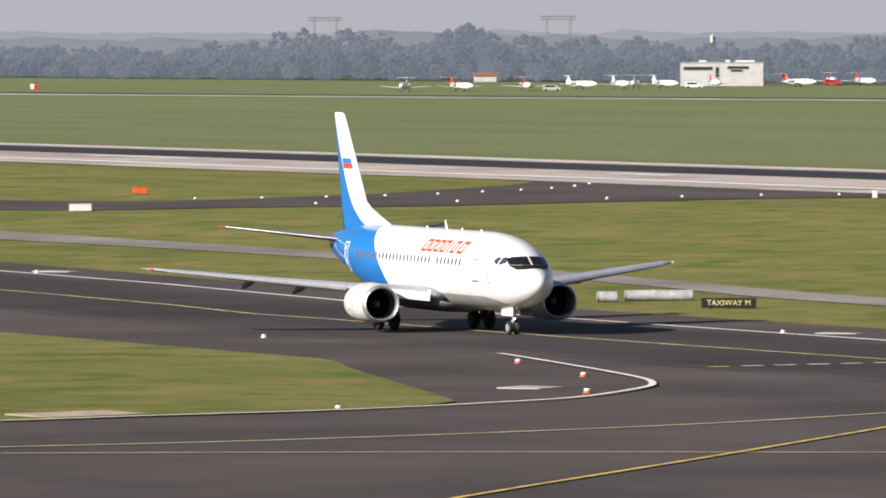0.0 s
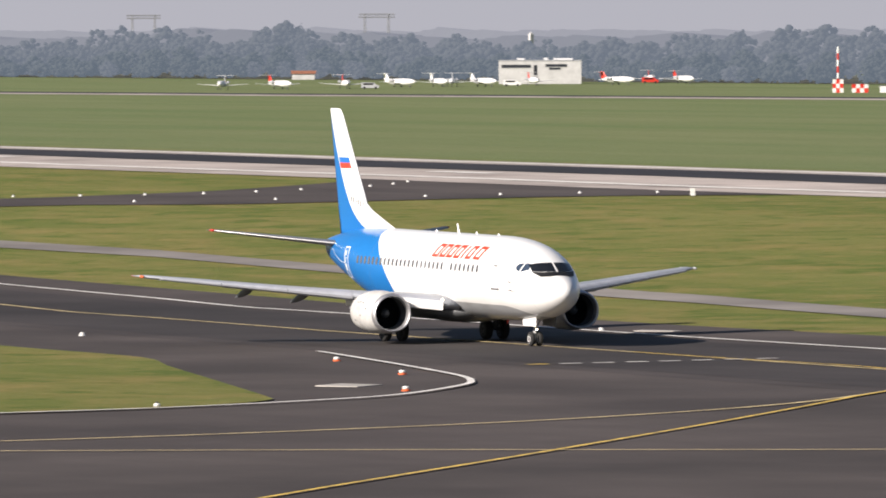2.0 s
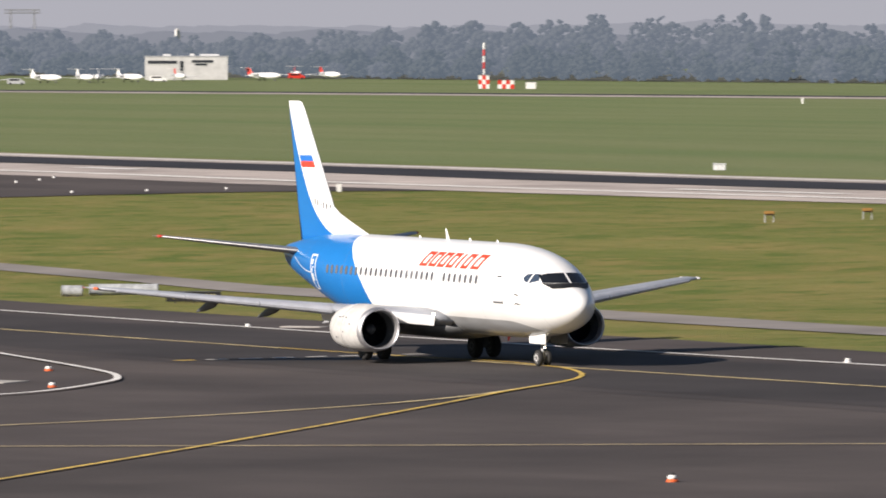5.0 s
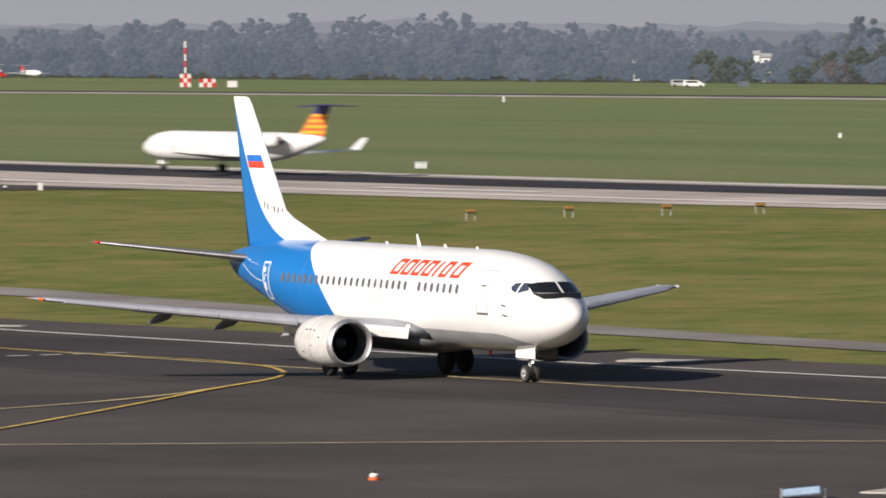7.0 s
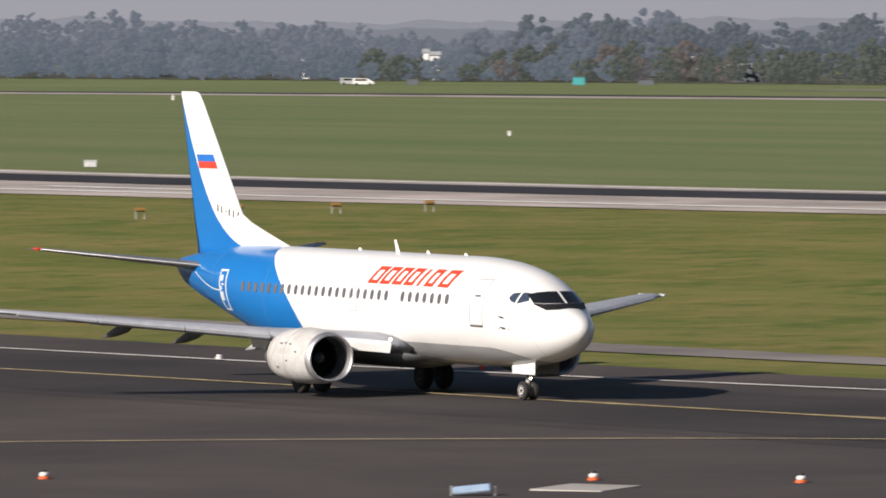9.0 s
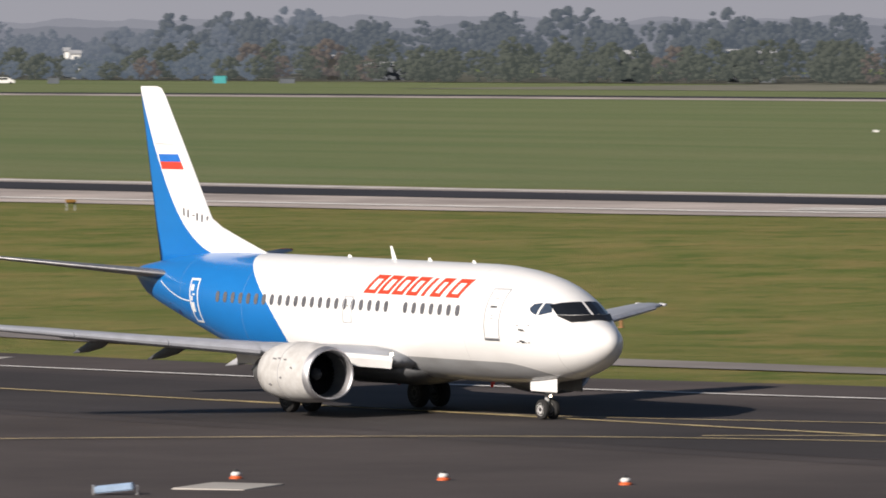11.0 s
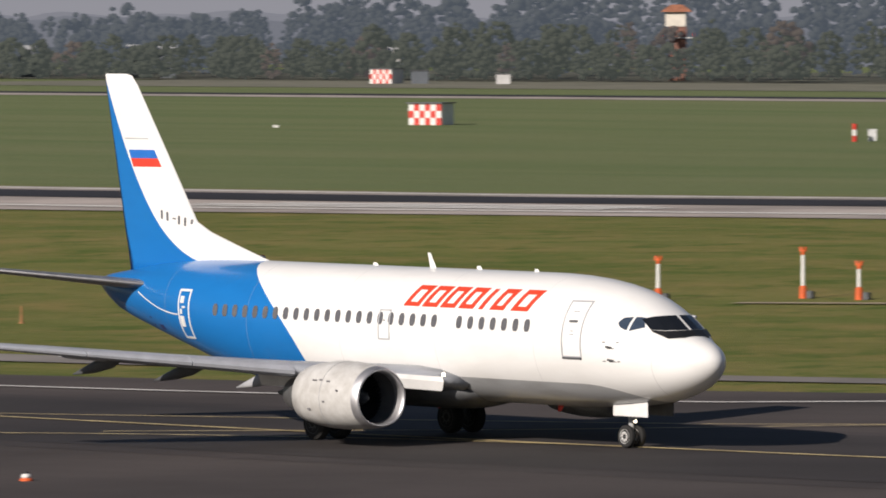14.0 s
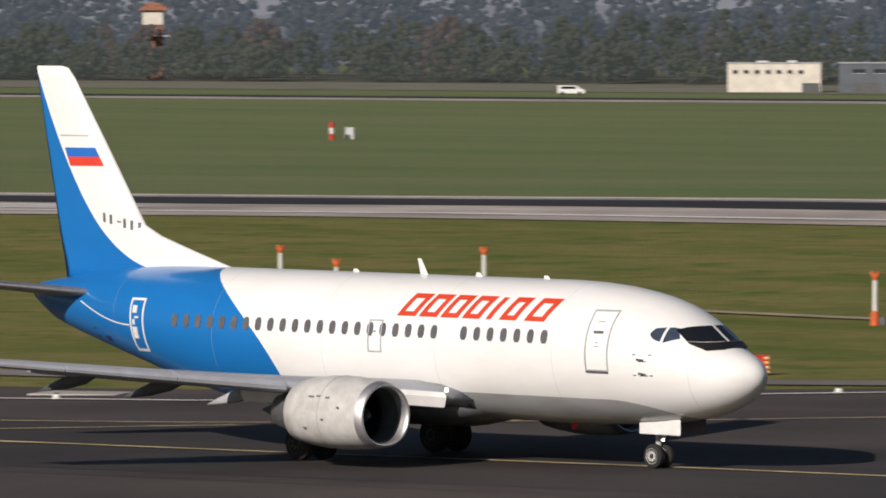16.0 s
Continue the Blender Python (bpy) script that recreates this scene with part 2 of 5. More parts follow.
def loft(bm, rings, cap=True):
    """Skin closed rings of equal count."""
    vs = [[bm.verts.new(p) for p in r] for r in rings]
    n = len(vs[0])
    for a, b in zip(vs, vs[1:]):
        for i in range(n):
            j = (i + 1) % n
            bm.faces.new((a[i], a[j], b[j], b[i]))
    if cap:
        bm.faces.new(vs[0][::-1])
        bm.faces.new(vs[-1])
    bmesh.ops.recalc_face_normals(bm, faces=bm.faces)


def thing(name, label, category, m=None, group=""):
    ob = new(name)
    if m:
        ob.matrix_basis = m
    return tagged(ob, label, category, group)


# ---- the ground ----
def ease(x):
    x = min(1.0, max(0.0, x))
    return x * x * (3 - 2 * x)


PROFILE_X = [-1400, -757, -690, -640, -600, -530, -500, -460, -410, -370, -335, -300, -266, -235, -150, 200]
PROFILE_Z = [0.9, 0.66, 0.50, 0.36, 0.17, -0.03, -0.2, -0.28, -0.28, -0.17, -0.05, 0.24, 0.56, 0.66, 0.8, 0.8]


def ground_z(x, y):
    """The apron and taxiway climb gently towards +x; the runway strip dips in its middle; the far field is level."""
    rise = -0.54 + 2.54 * (min(1.15, max(-0.25, (x + 294) / 187)) - 0.5)
    k = ease((y - 215) / 115)
    return rise * (1 - k) + float(np.interp(x, PROFILE_X, PROFILE_Z)) * k * (1 - ease((y - 430) / 300))


def grid_mesh(name, xs, ys, material, lift=0.0, label=""):
    bm = bmesh.new()
    vs = [[bm.verts.new((x, y, ground_z(x, y) + lift)) for y in ys] for x in xs]
    for i in range(len(xs) - 1):
        for j in range(len(ys) - 1):
            bm.faces.new((vs[i][j], vs[i + 1][j], vs[i + 1][j + 1], vs[i][j + 1]))
    return tagged(part(name, bm, material), label, kind="structure")


def steps(a, b, n):
    return [a + (b - a) * i / n for i in range(n + 1)]


def ruled(name, side_a, side_b, material, lift, label, cross=12):
    """A paved or grassed patch between two edges, draped on the ground."""
    bm = bmesh.new()
    rows = []
    for p, q in zip(side_a, side_b):
        rows.append([bm.verts.new((x, y, ground_z(x, y) + lift)) for x, y in ((p[0] + (q[0] - p[0]) * k / cross, p[1] + (q[1] - p[1]) * k / cross) for k in range(cross + 1))])
    for a, b in zip(rows, rows[1:]):
        for k in range(cross):
            bm.faces.new((a[k], b[k], b[k + 1], a[k + 1]))
    bmesh.ops.recalc_face_normals(bm, faces=bm.faces)
    if sum(f.normal.z for f in bm.faces) < 0:
        bmesh.ops.reverse_faces(bm, faces=bm.faces)
    return tagged(part(name, bm, material), label, kind="structure")


def resample(pts, step):
    out = []
    for (x0, y0), (x1, y1) in zip(pts, pts[1:]):
        n = max(1, int(math.hypot(x1 - x0, y1 - y0) / step))
        out += [(x0 + (x1 - x0) * i / n, y0 + (y1 - y0) * i / n) for i in range(n)]
    return out + [pts[-1]]


def smooth_line(pts, step=1.0):
    """A rounded run through the points (Catmull-Rom)."""
    P = [pts[0]] + list(pts) + [pts[-1]]
    out = []
    for i in range(1, len(P) - 2):
        p0, p1, p2, p3 = (Vector(q) for q in P[i - 1:i + 3])
        n = max(2, int((p2 - p1).length / step))
        for k in range(n):
            t = k / n
            v = 0.5 * (2 * p1 + (p2 - p0) * t + (2 * p0 - 5 * p1 + 4 * p2 - p3) * t * t + (3 * p1 - p0 - 3 * p2 + p3) * t ** 3)
            out.append((v.x, v.y))
    return out + [tuple(pts[-1])]


def line_mark(name, pts, width, material, lift=0.06, label="", step=3.0):
    pts = resample(pts, step)
    bm = bmesh.new()
    rows = []
    for i, (x, y) in enumerate(pts):
        x0, y0 = pts[max(0, i - 1)]
        x1, y1 = pts[min(len(pts) - 1, i + 1)]
        d = Vector((x1 - x0, y1 - y0)).normalized() * width / 2
        rows.append([bm.verts.new((x + s * -d.y, y + s * d.x, ground_z(x, y) + lift)) for s in (1, -1)])
    for a, b in zip(rows, rows[1:]):
        bm.faces.new((a[0], a[1], b[1], b[0]))
    return tagged(part(name, bm, material), label, kind="structure")


def paired(a, b):
    """The second run resampled to the count of the first."""
    return a, [b[int(i * (len(b) - 1) / (len(a) - 1))] for i in range(len(a))]


gx = [-6000, -4000, -2500, -1800, -1300, -1000, -800, -700, -650, -600, -560] + steps(-520, -20, 100) + [20, 80, 160, 300, 600, 1200, 2500, 6000]
gy = [-3000, -1000, -400, -150, -50, 0, 40] + steps(70, 345, 55) + [355, 380, 410, 430, 500, 580, 660, 730, 800, 1100, 1600, 2500, 3500, 4990]
grid_mesh("ground", gx, gy, GRASS, 0, "dry green airfield grass reaching the horizon")

# taxiway and apron asphalt up to the far grass edge
far_edge = resample([(-620, 268), (-425, 235.7), (-396, 231.9), (-342, 224.3), (-322, 219.8), (-295, 213.4), (-262, 207.6), (-236, 201.6), (-191, 193.4), (-157, 193.2), (-144, 195.6), (-130, 203.5), (-100, 222), (40, 250)], 5)
near_edge = [(x + 0.0, 60.0) for x, y in far_edge]
ruled("taxiway", far_edge, near_edge, ASPHALT, 0.03, "dark grey asphalt taxiway and apron", 45)
CENTRE = [(-560, 242.5), (-382, 211.8), (-355, 208), (-328, 202.3), (-300, 195.4), (-275, 190.1), (-254, 185.6), (-232.4, 181), (-207, 176.5), (-185.5, 172.4), (-167, 169.2), (-152, 166.4), (-136, 163.6), (-126, 162.3), (-110, 160.5), (-102, 159.3), (-60, 153), (-20, 147)]
ruled("taxiway_shoulder", [(x, y + 10.5) for x, y in resample(CENTRE, 5)], [(x, y - 11) for x, y in resample(CENTRE, 5)], paving_material("half_worn_asphalt", (0.055, 0.046, 0.044)), 0.037, "half worn asphalt beside the taxi line", 8)
ruled("taxiway_strip", [(x, y + 9) for x, y in resample(CENTRE, 5)], [(x, y - 9) for x, y in resample(CENTRE, 5)], TAXI_DARK, 0.045, "darker worn asphalt along the taxi line", 8)
tip = [(-470, 204), (-400, 192), (-350, 183), (-320.6, 177.8), (-303, 174.4), (-287.5, 171), (-273, 168), (-262.3, 162.8), (-247.4, 155.7), (-232, 148.3), (-229, 146.8)]
heel = [(-300, 40), (-260, 60), (-238, 85), (-228.5, 105), (-226, 118), (-225.7, 125), (-225.6, 130.5), (-225.2, 137), (-226, 143), (-228.6, 146.5)]
ruled("grass_island", *paired(smooth_line(tip, 2.5), smooth_line(heel, 1.0)), GRASS, 0.09, "mown grass island beside the taxiway", 40)
service_top = resample([(-620, 284), (-472, 262), (-442, 259.6), (-416, 257.4), (-361.5, 247.6), (-332.6, 242), (-293, 230.8), (-262.5, 223.5), (-229, 214.3), (-205, 208.6), (-166, 203.6), (-150, 204.5), (-60, 225)], 5)
service_low = resample([(-620, 276), (-459, 254.7), (-433, 253.6), (-408, 252), (-354, 242.2), (-322, 234.5), (-282.5, 222.8), (-254, 216.2), (-220.4, 207), (-199.7, 203), (-164, 200), (-150, 201), (-60, 221)], 5)
ruled("service_road", *paired(service_top, service_low), ROAD_GREY, 0.05, "narrow pale grey service road", 4)
# runway, its rubbered middle and markings
RUN_X = steps(-1800, -780, 20) + steps(-770, -200, 57) + steps(-190, 900, 20)
grid_mesh("runway", RUN_X, [353, 362, 381, 398, 407], CONCRETE, 0.06, "pale concrete runway")
grid_mesh("runway_rubber", RUN_X, [381, 390, 398], RUBBER, 0.09, "dark rubbered middle of the runway")
line_mark("runway_edge_line", [(-1800, 362.0), (900, 362.0)], 2.4, BRIGHT_LINE, 0.10, "white runway edge line", 12)
line_mark("runway_edge_line", [(-1800, 402.6), (900, 402.6)], 2.0, BRIGHT_LINE, 0.10, "white runway edge line", 12)
exit_top = smooth_line([(-640, 268), (-560, 281), (-524.7, 291), (-509.6, 298.7), (-507.4, 308.3), (-509.4, 320.6), (-520, 336), (-529.4, 346.9), (-540, 354)], 4)
exit_low = smooth_line([(-640, 252), (-560, 266), (-507.7, 281.6), (-495.4, 290.4), (-491, 296.6), (-481.4, 303), (-477.4, 311.2), (-475.6, 326.3), (-476, 338), (-470, 354)], 4)
ruled("runway_exit", *paired(exit_top, exit_low), ASPHALT, 0.05, "asphalt runway exit taxiway", 8)
FAR_X = [-2600, -1800, -1407, -1278, -1160, -1060, -985, -890, -740, -640, -575, 0, 900]
FAR_Y = [600, 740, 790, 817, 846, 866, 878, 887, 889, 889, 894, 930, 990]
far_line = resample(list(zip(FAR_X, FAR_Y)), 40)
ruled("far_runway", [(x, y - 8) for x, y in far_line], [(x, y + 14) for x, y in far_line], CONCRETE, 0.05, "pale concrete edge of the far runway", 2)
ruled("far_runway_middle", [(x, y + 14) for x, y in far_line], [(x, y + 36) for x, y in far_line], RUBBER, 0.06, "dark middle of the far runway", 2)
SCRUB = mat("dry_scrub", (0.185, 0.175, 0.130), 0.95, spread=0.2, scale=0.05, bump_scale=0.6, second=(0.120, 0.125, 0.085))
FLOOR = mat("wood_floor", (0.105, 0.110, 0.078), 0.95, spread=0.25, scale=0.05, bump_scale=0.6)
verge_x = steps(-1020, -300, 12)
ruled("field_verge", [(x, 1000 + 40 * noise.noise(Vector((x * 0.004, 2, 0)))) for x in verge_x], [(x, 1113) for x in verge_x], SCRUB, 0.06, "dry grey-brown scrub before the woods", 3)
floor_x = steps(-2600, -200, 20)
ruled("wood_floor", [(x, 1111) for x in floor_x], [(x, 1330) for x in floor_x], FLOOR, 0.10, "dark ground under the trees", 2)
# painted lines
line_mark("taxi_centre_line", CENTRE, 0.34, PALE_YELLOW, 0.07, "worn yellow taxiway centre line")
line_mark("taxi_edge_line", [(-480, 238), (-411, 227.8), (-384, 224.6), (-355, 219.6), (-324, 213), (-303, 207.8), (-277, 201.6), (-250, 196), (-224, 191), (-197.5, 187.3), (-184, 185.8), (-170, 185.2), (-156, 185.2), (-147, 186.8), (-139.8, 191), (-132, 197.6), (-128.4, 200.5), (-110, 213)], 0.45, BRIGHT_LINE, 0.07, "white taxiway edge line")
line_mark("apron_line", smooth_line([(-212, 95), (-207.7, 115.2), (-205.9, 122.8), (-205.3, 132.5), (-206.1, 142.6), (-208.8, 152.4), (-212, 159.3), (-215.5, 164.5), (-221, 171.6)], 2.0), 0.26, PALE_YELLOW, 0.07, "thin yellow apron lead line")
line_mark("lead_in_line", smooth_line([(-150, 84), (-171, 109.9), (-177.1, 117.6), (-186.5, 129.6), (-198.8, 144.9), (-208.1, 156.1), (-214.7, 163.8), (-221.3, 172), (-225.4, 176), (-229.5, 178.9), (-233.5, 181), (-240.5, 183.4), (-250.7, 185), (-262, 187.3)], 1.0), 0.22, YELLOW, 0.08, "bright yellow curved lead-in line", 1.0)
line_mark("apron_cross_line", smooth_line([(-214, 99), (-203.7, 113), (-194, 124.6), (-183.2, 135.8), (-173, 146.6), (-163.2, 154.9), (-157, 159), (-150.4, 161.5), (-141.7, 163.1), (-134, 163.2)], 2.0), 0.22, PALE_YELLOW, 0.075, "faint yellow line across the apron")
line_mark("second_taxi_line", smooth_line([(-185, 172.5), (-167.5, 169.6), (-155, 171.2), (-144, 173.3), (-135.5, 175.6), (-124, 182), (-119, 186), (-100, 199)], 2.0), 0.2, PALE_YELLOW, 0.08, "thin yellow second taxi line")
line_mark("third_taxi_line", smooth_line([(-152, 162.3), (-144.8, 166.7), (-140.5, 169.2), (-134.8, 174.4), (-124, 184)], 2.0), 0.2, PALE_YELLOW, 0.085, "thin yellow line turning off the taxiway")
line_mark("island_edge_line", smooth_line([(-273.4, 177.7), (-265.7, 174.6), (-253.1, 169.4), (-243.3, 165.1), (-238.2, 162.2), (-234.4, 159.1), (-228.5, 152.2), (-226.2, 146.5), (-224.7, 139), (-225.2, 130.5), (-225.3, 125), (-226.5, 110), (-236, 84)], 1.0), 0.30, BRIGHT_LINE, 0.11, "white line round the grass island tip", 1.0)
for x0, x1, yy in ((-660, -636, 376), (-556, -546, 374.5), (-462, -440, 370.5), (-336, -298, 367.4), (-338, -296, 371), (-334, -300, 374.6)):
    line_mark("touchdown_bar", [(x0, yy), (x1, yy)], 2.6, BRIGHT_LINE, 0.11, "white touchdown zone bar", 6)
for k in range(8):
    d0 = 174.7 + 1.58 * k
    line_mark("holding_dash", [(-252.3 + 0.25 * k, d0), (-252.1 + 0.25 * k, d0 + 0.98)], 0.5, YELLOW if k < 1 else WHITE_LINE, 0.08, "short worn holding position dash", 1.0)


# ---- the airliner: x forward from the nose wheel axle, y to its left, z up from the ground ----
NOSE_X = 3.86
D_KEY = [0, 0.15, 0.5, 1.0, 1.35, 1.9, 2.4, 3.0, 4.0, 5.5, 7.0, 14.0, 18.5, 20.5, 22.5, 24.5, 26.5, 28.3, 29.4]
TOP = [2.76, 3.06, 3.30, 3.50, 3.72, 4.10, 4.38, 4.64, 4.90, 5.10, 5.17, 5.17, 5.17, 5.17, 5.16, 5.10, 4.94, 4.70, 4.54]
BOT = [2.72, 2.40, 2.10, 1.84, 1.71, 1.56, 1.47, 1.39, 1.31, 1.25, 1.22, 1.22, 1.24, 1.40, 1.80, 2.32, 2.84, 3.36, 3.92]
WID = [0.02, 0.36, 0.70, 1.00, 1.17, 1.38, 1.52, 1.65, 1.78, 1.86, 1.88, 1.88, 1.88, 1.86, 1.78, 1.56, 1.22, 0.84, 0.44]


def body_section(x):
    """Crown, keel and half width of the body at x."""
    s = math.sqrt(max(0.0, NOSE_X - x))
    key = [math.sqrt(d) for d in D_KEY]
    out = []
    for tab in (TOP, BOT, WID):
        i = min(len(key) - 2, max(0, int(np.searchsorted(key, s)) - 1))
        h = key[i + 1] - key[i]
        t = min(1.0, max(0.0, (s - key[i]) / h))
        def slope(j):
            if j == 0 or j == len(key) - 1:
                a, b = (0, 1) if j == 0 else (j - 1, j)
                return (tab[b] - tab[a]) / (key[b] - key[a])
            l, r = (tab[j] - tab[j - 1]) / (key[j] - key[j - 1]), (tab[j + 1] - tab[j]) / (key[j + 1] - key[j])
            return 0.0 if l * r <= 0 else 2 * l * r / (l + r)
        m0, m1 = slope(i) * h, slope(i + 1) * h
        out.append((2 * t ** 3 - 3 * t * t + 1) * tab[i] + (t ** 3 - 2 * t * t + t) * m0 + (3 * t * t - 2 * t ** 3) * tab[i + 1] + (t ** 3 - t * t) * m1)
    return out


def body_y(x, z):
    top, bot, w = body_section(x)
    zc = bot + (top - bot) * 0.53
    k = (z - zc) / (top - zc) if z > zc else (z - zc) / (zc - bot)
    return w * math.sqrt(max(0.0, 1 - k * k))


def skin(bm, x0, x1, z0, z1, proud=0.012, lean=0.0, nx=3, nz=4, side=-1):
    """A thin panel that follows the body's side between two stations and heights."""
    rows = []
    for lift in (proud, -0.02):
        rows.append([[bm.verts.new((x, side * (body_y(x, z) + lift), z)) for x, z in ((x0 + (x1 - x0) * i / nx + lean * (j / nz), z0 + (z1 - z0) * j / nz) for i in range(nx + 1))] for j in range(nz + 1)])
    a = rows[0]
    for j in range(nz):
        for i in range(nx):
            bm.faces.new((a[j][i], a[j][i + 1], a[j + 1][i + 1], a[j + 1][i]))
    b = rows[1]
    rim = [a[0][i] for i in range(nx + 1)] + [a[j][nx] for j in range(1, nz + 1)] + [a[nz][i] for i in range(nx - 1, -1, -1)] + [a[j][0] for j in range(nz - 1, 0, -1)]
    rim_b = [b[0][i] for i in range(nx + 1)] + [b[j][nx] for j in range(1, nz + 1)] + [b[nz][i] for i in range(nx - 1, -1, -1)] + [b[j][0] for j in range(nz - 1, 0, -1)]
    for i in range(len(rim)):
        j = (i + 1) % len(rim)
        bm.faces.new((rim[i], rim_b[i], rim_b[j], rim[j]))
    bmesh.ops.recalc_face_normals(bm, faces=bm.faces)


def skin_patch(bm, outline, proud=0.012, side=-1, cols=5):
    """A panel on the body's side between an upper and a lower run of (x, z)."""
    upper, lower = outline
    n = len(upper)
    rows = []
    for k in range(cols + 1):
        rows.append([])
        for (x0, z0), (x1, z1) in zip(upper, lower):
            x, z = x0 + (x1 - x0) * k / cols, z0 + (z1 - z0) * k / cols
            rows[-1].append(bm.verts.new((x, side * (body_y(x, z) + proud), z)))
    for a, b in zip(rows, rows[1:]):
        for i in range(n - 1):
            bm.faces.new((a[i], a[i + 1], b[i + 1], b[i]))


def deck_patch(bm, upper, lower, side, cols=5, proud=0.012):
    """A panel on the upper body between two runs of (x, half width)."""
    rows = []
    for k in range(cols + 1):
        rows.append([])
        for (x0, y0), (x1, y1) in zip(upper, lower):
            x, y = x0 + (x1 - x0) * k / cols, y0 + (y1 - y0) * k / cols
            top, bot, w = body_section(x)
            zc = bot + (top - bot) * 0.53
            rows[-1].append(bm.verts.new((x + proud * 0.5, side * (y + proud * y / w), zc + (top - zc) * math.sqrt(max(0, 1 - (y / w) ** 2)) + proud)))
    for a, b in zip(rows, rows[1:]):
        for i in range(len(upper) - 1):
            bm.faces.new((a[i], a[i + 1], b[i + 1], b[i]))


def door_outline(bm, x0, x1, z0, z1, w, side=-1, proud=0.014):
    skin(bm, x0, x0 + w, z0, z1, proud, nx=1, nz=10, side=side)
    skin(bm, x1 - w, x1, z0, z1, proud, nx=1, nz=10, side=side)
    skin(bm, x0 + w, x1 - w, z0, z0 + w, proud, nx=3, nz=1, side=side)
    skin(bm, x0 + w, x1 - w, z1 - w, z1, proud, nx=3, nz=1, side=side)


def foil(le, te, y, z, thick, up=None, n=9):
    """A closed aerofoil ring at span y (or height, for the fin)."""
    c = le - te
    ring = []
    for i in range(n + 1):
        t = (1 - math.cos(math.pi * i / n)) / 2
        h = thick * (2.969 * math.sqrt(t) - 1.26 * t - 3.516 * t * t + 2.843 * t ** 3 - 1.036 * t ** 4) * 0.5
        ring.append((le - t * c, h))
    low = [(x, -h) for x, h in ring[-2:0:-1]]
    pts = [(x, h) for x, h in ring] + [(x, h * 0.75) for x, h in low]
    if up:
        return [Vector((x, h, z)) for x, h in [(x, h) for x, h in ring] + low]
    return [Vector((x, y, z + h)) for x, h in pts]


def wheel(parent, name, x, y, z, r, w, hub):
    """A tyre on its rim, turned about its own axle."""
    t = new(name)
    t.parent = parent
    t.location = (x, y, z)
    bm = bmesh.new()
    lathe(bm, [(-w / 2, r * 0.62), (-w / 2, r * 0.86), (-w * 0.36, r * 0.97), (-w * 0.18, r), (w * 0.18, r), (w * 0.36, r * 0.97), (w / 2, r * 0.86), (w / 2, r * 0.62)], 32, axis="y")
    part("tyre", bm, TYRE, t, smooth=False)
    bm = bmesh.new()
    lathe(bm, [(-w * 0.40, r * 0.20), (-w * 0.52, r * 0.24), (-w * 0.42, r * 0.5), (-w * 0.52, r * 0.63), (w * 0.52, r * 0.63), (w * 0.42, r * 0.5), (w * 0.52, r * 0.24), (w * 0.4, r * 0.2)], 24, axis="y")
    for k in range(8):
        a = k * math.pi / 4
        box(bm, (r * 0.38 * math.cos(a), -w * 0.49, r * 0.38 * math.sin(a)), (0.045, 0.03, 0.045), m=None)
    part("rim", bm, hub, t)
    return t


WHEELS = []


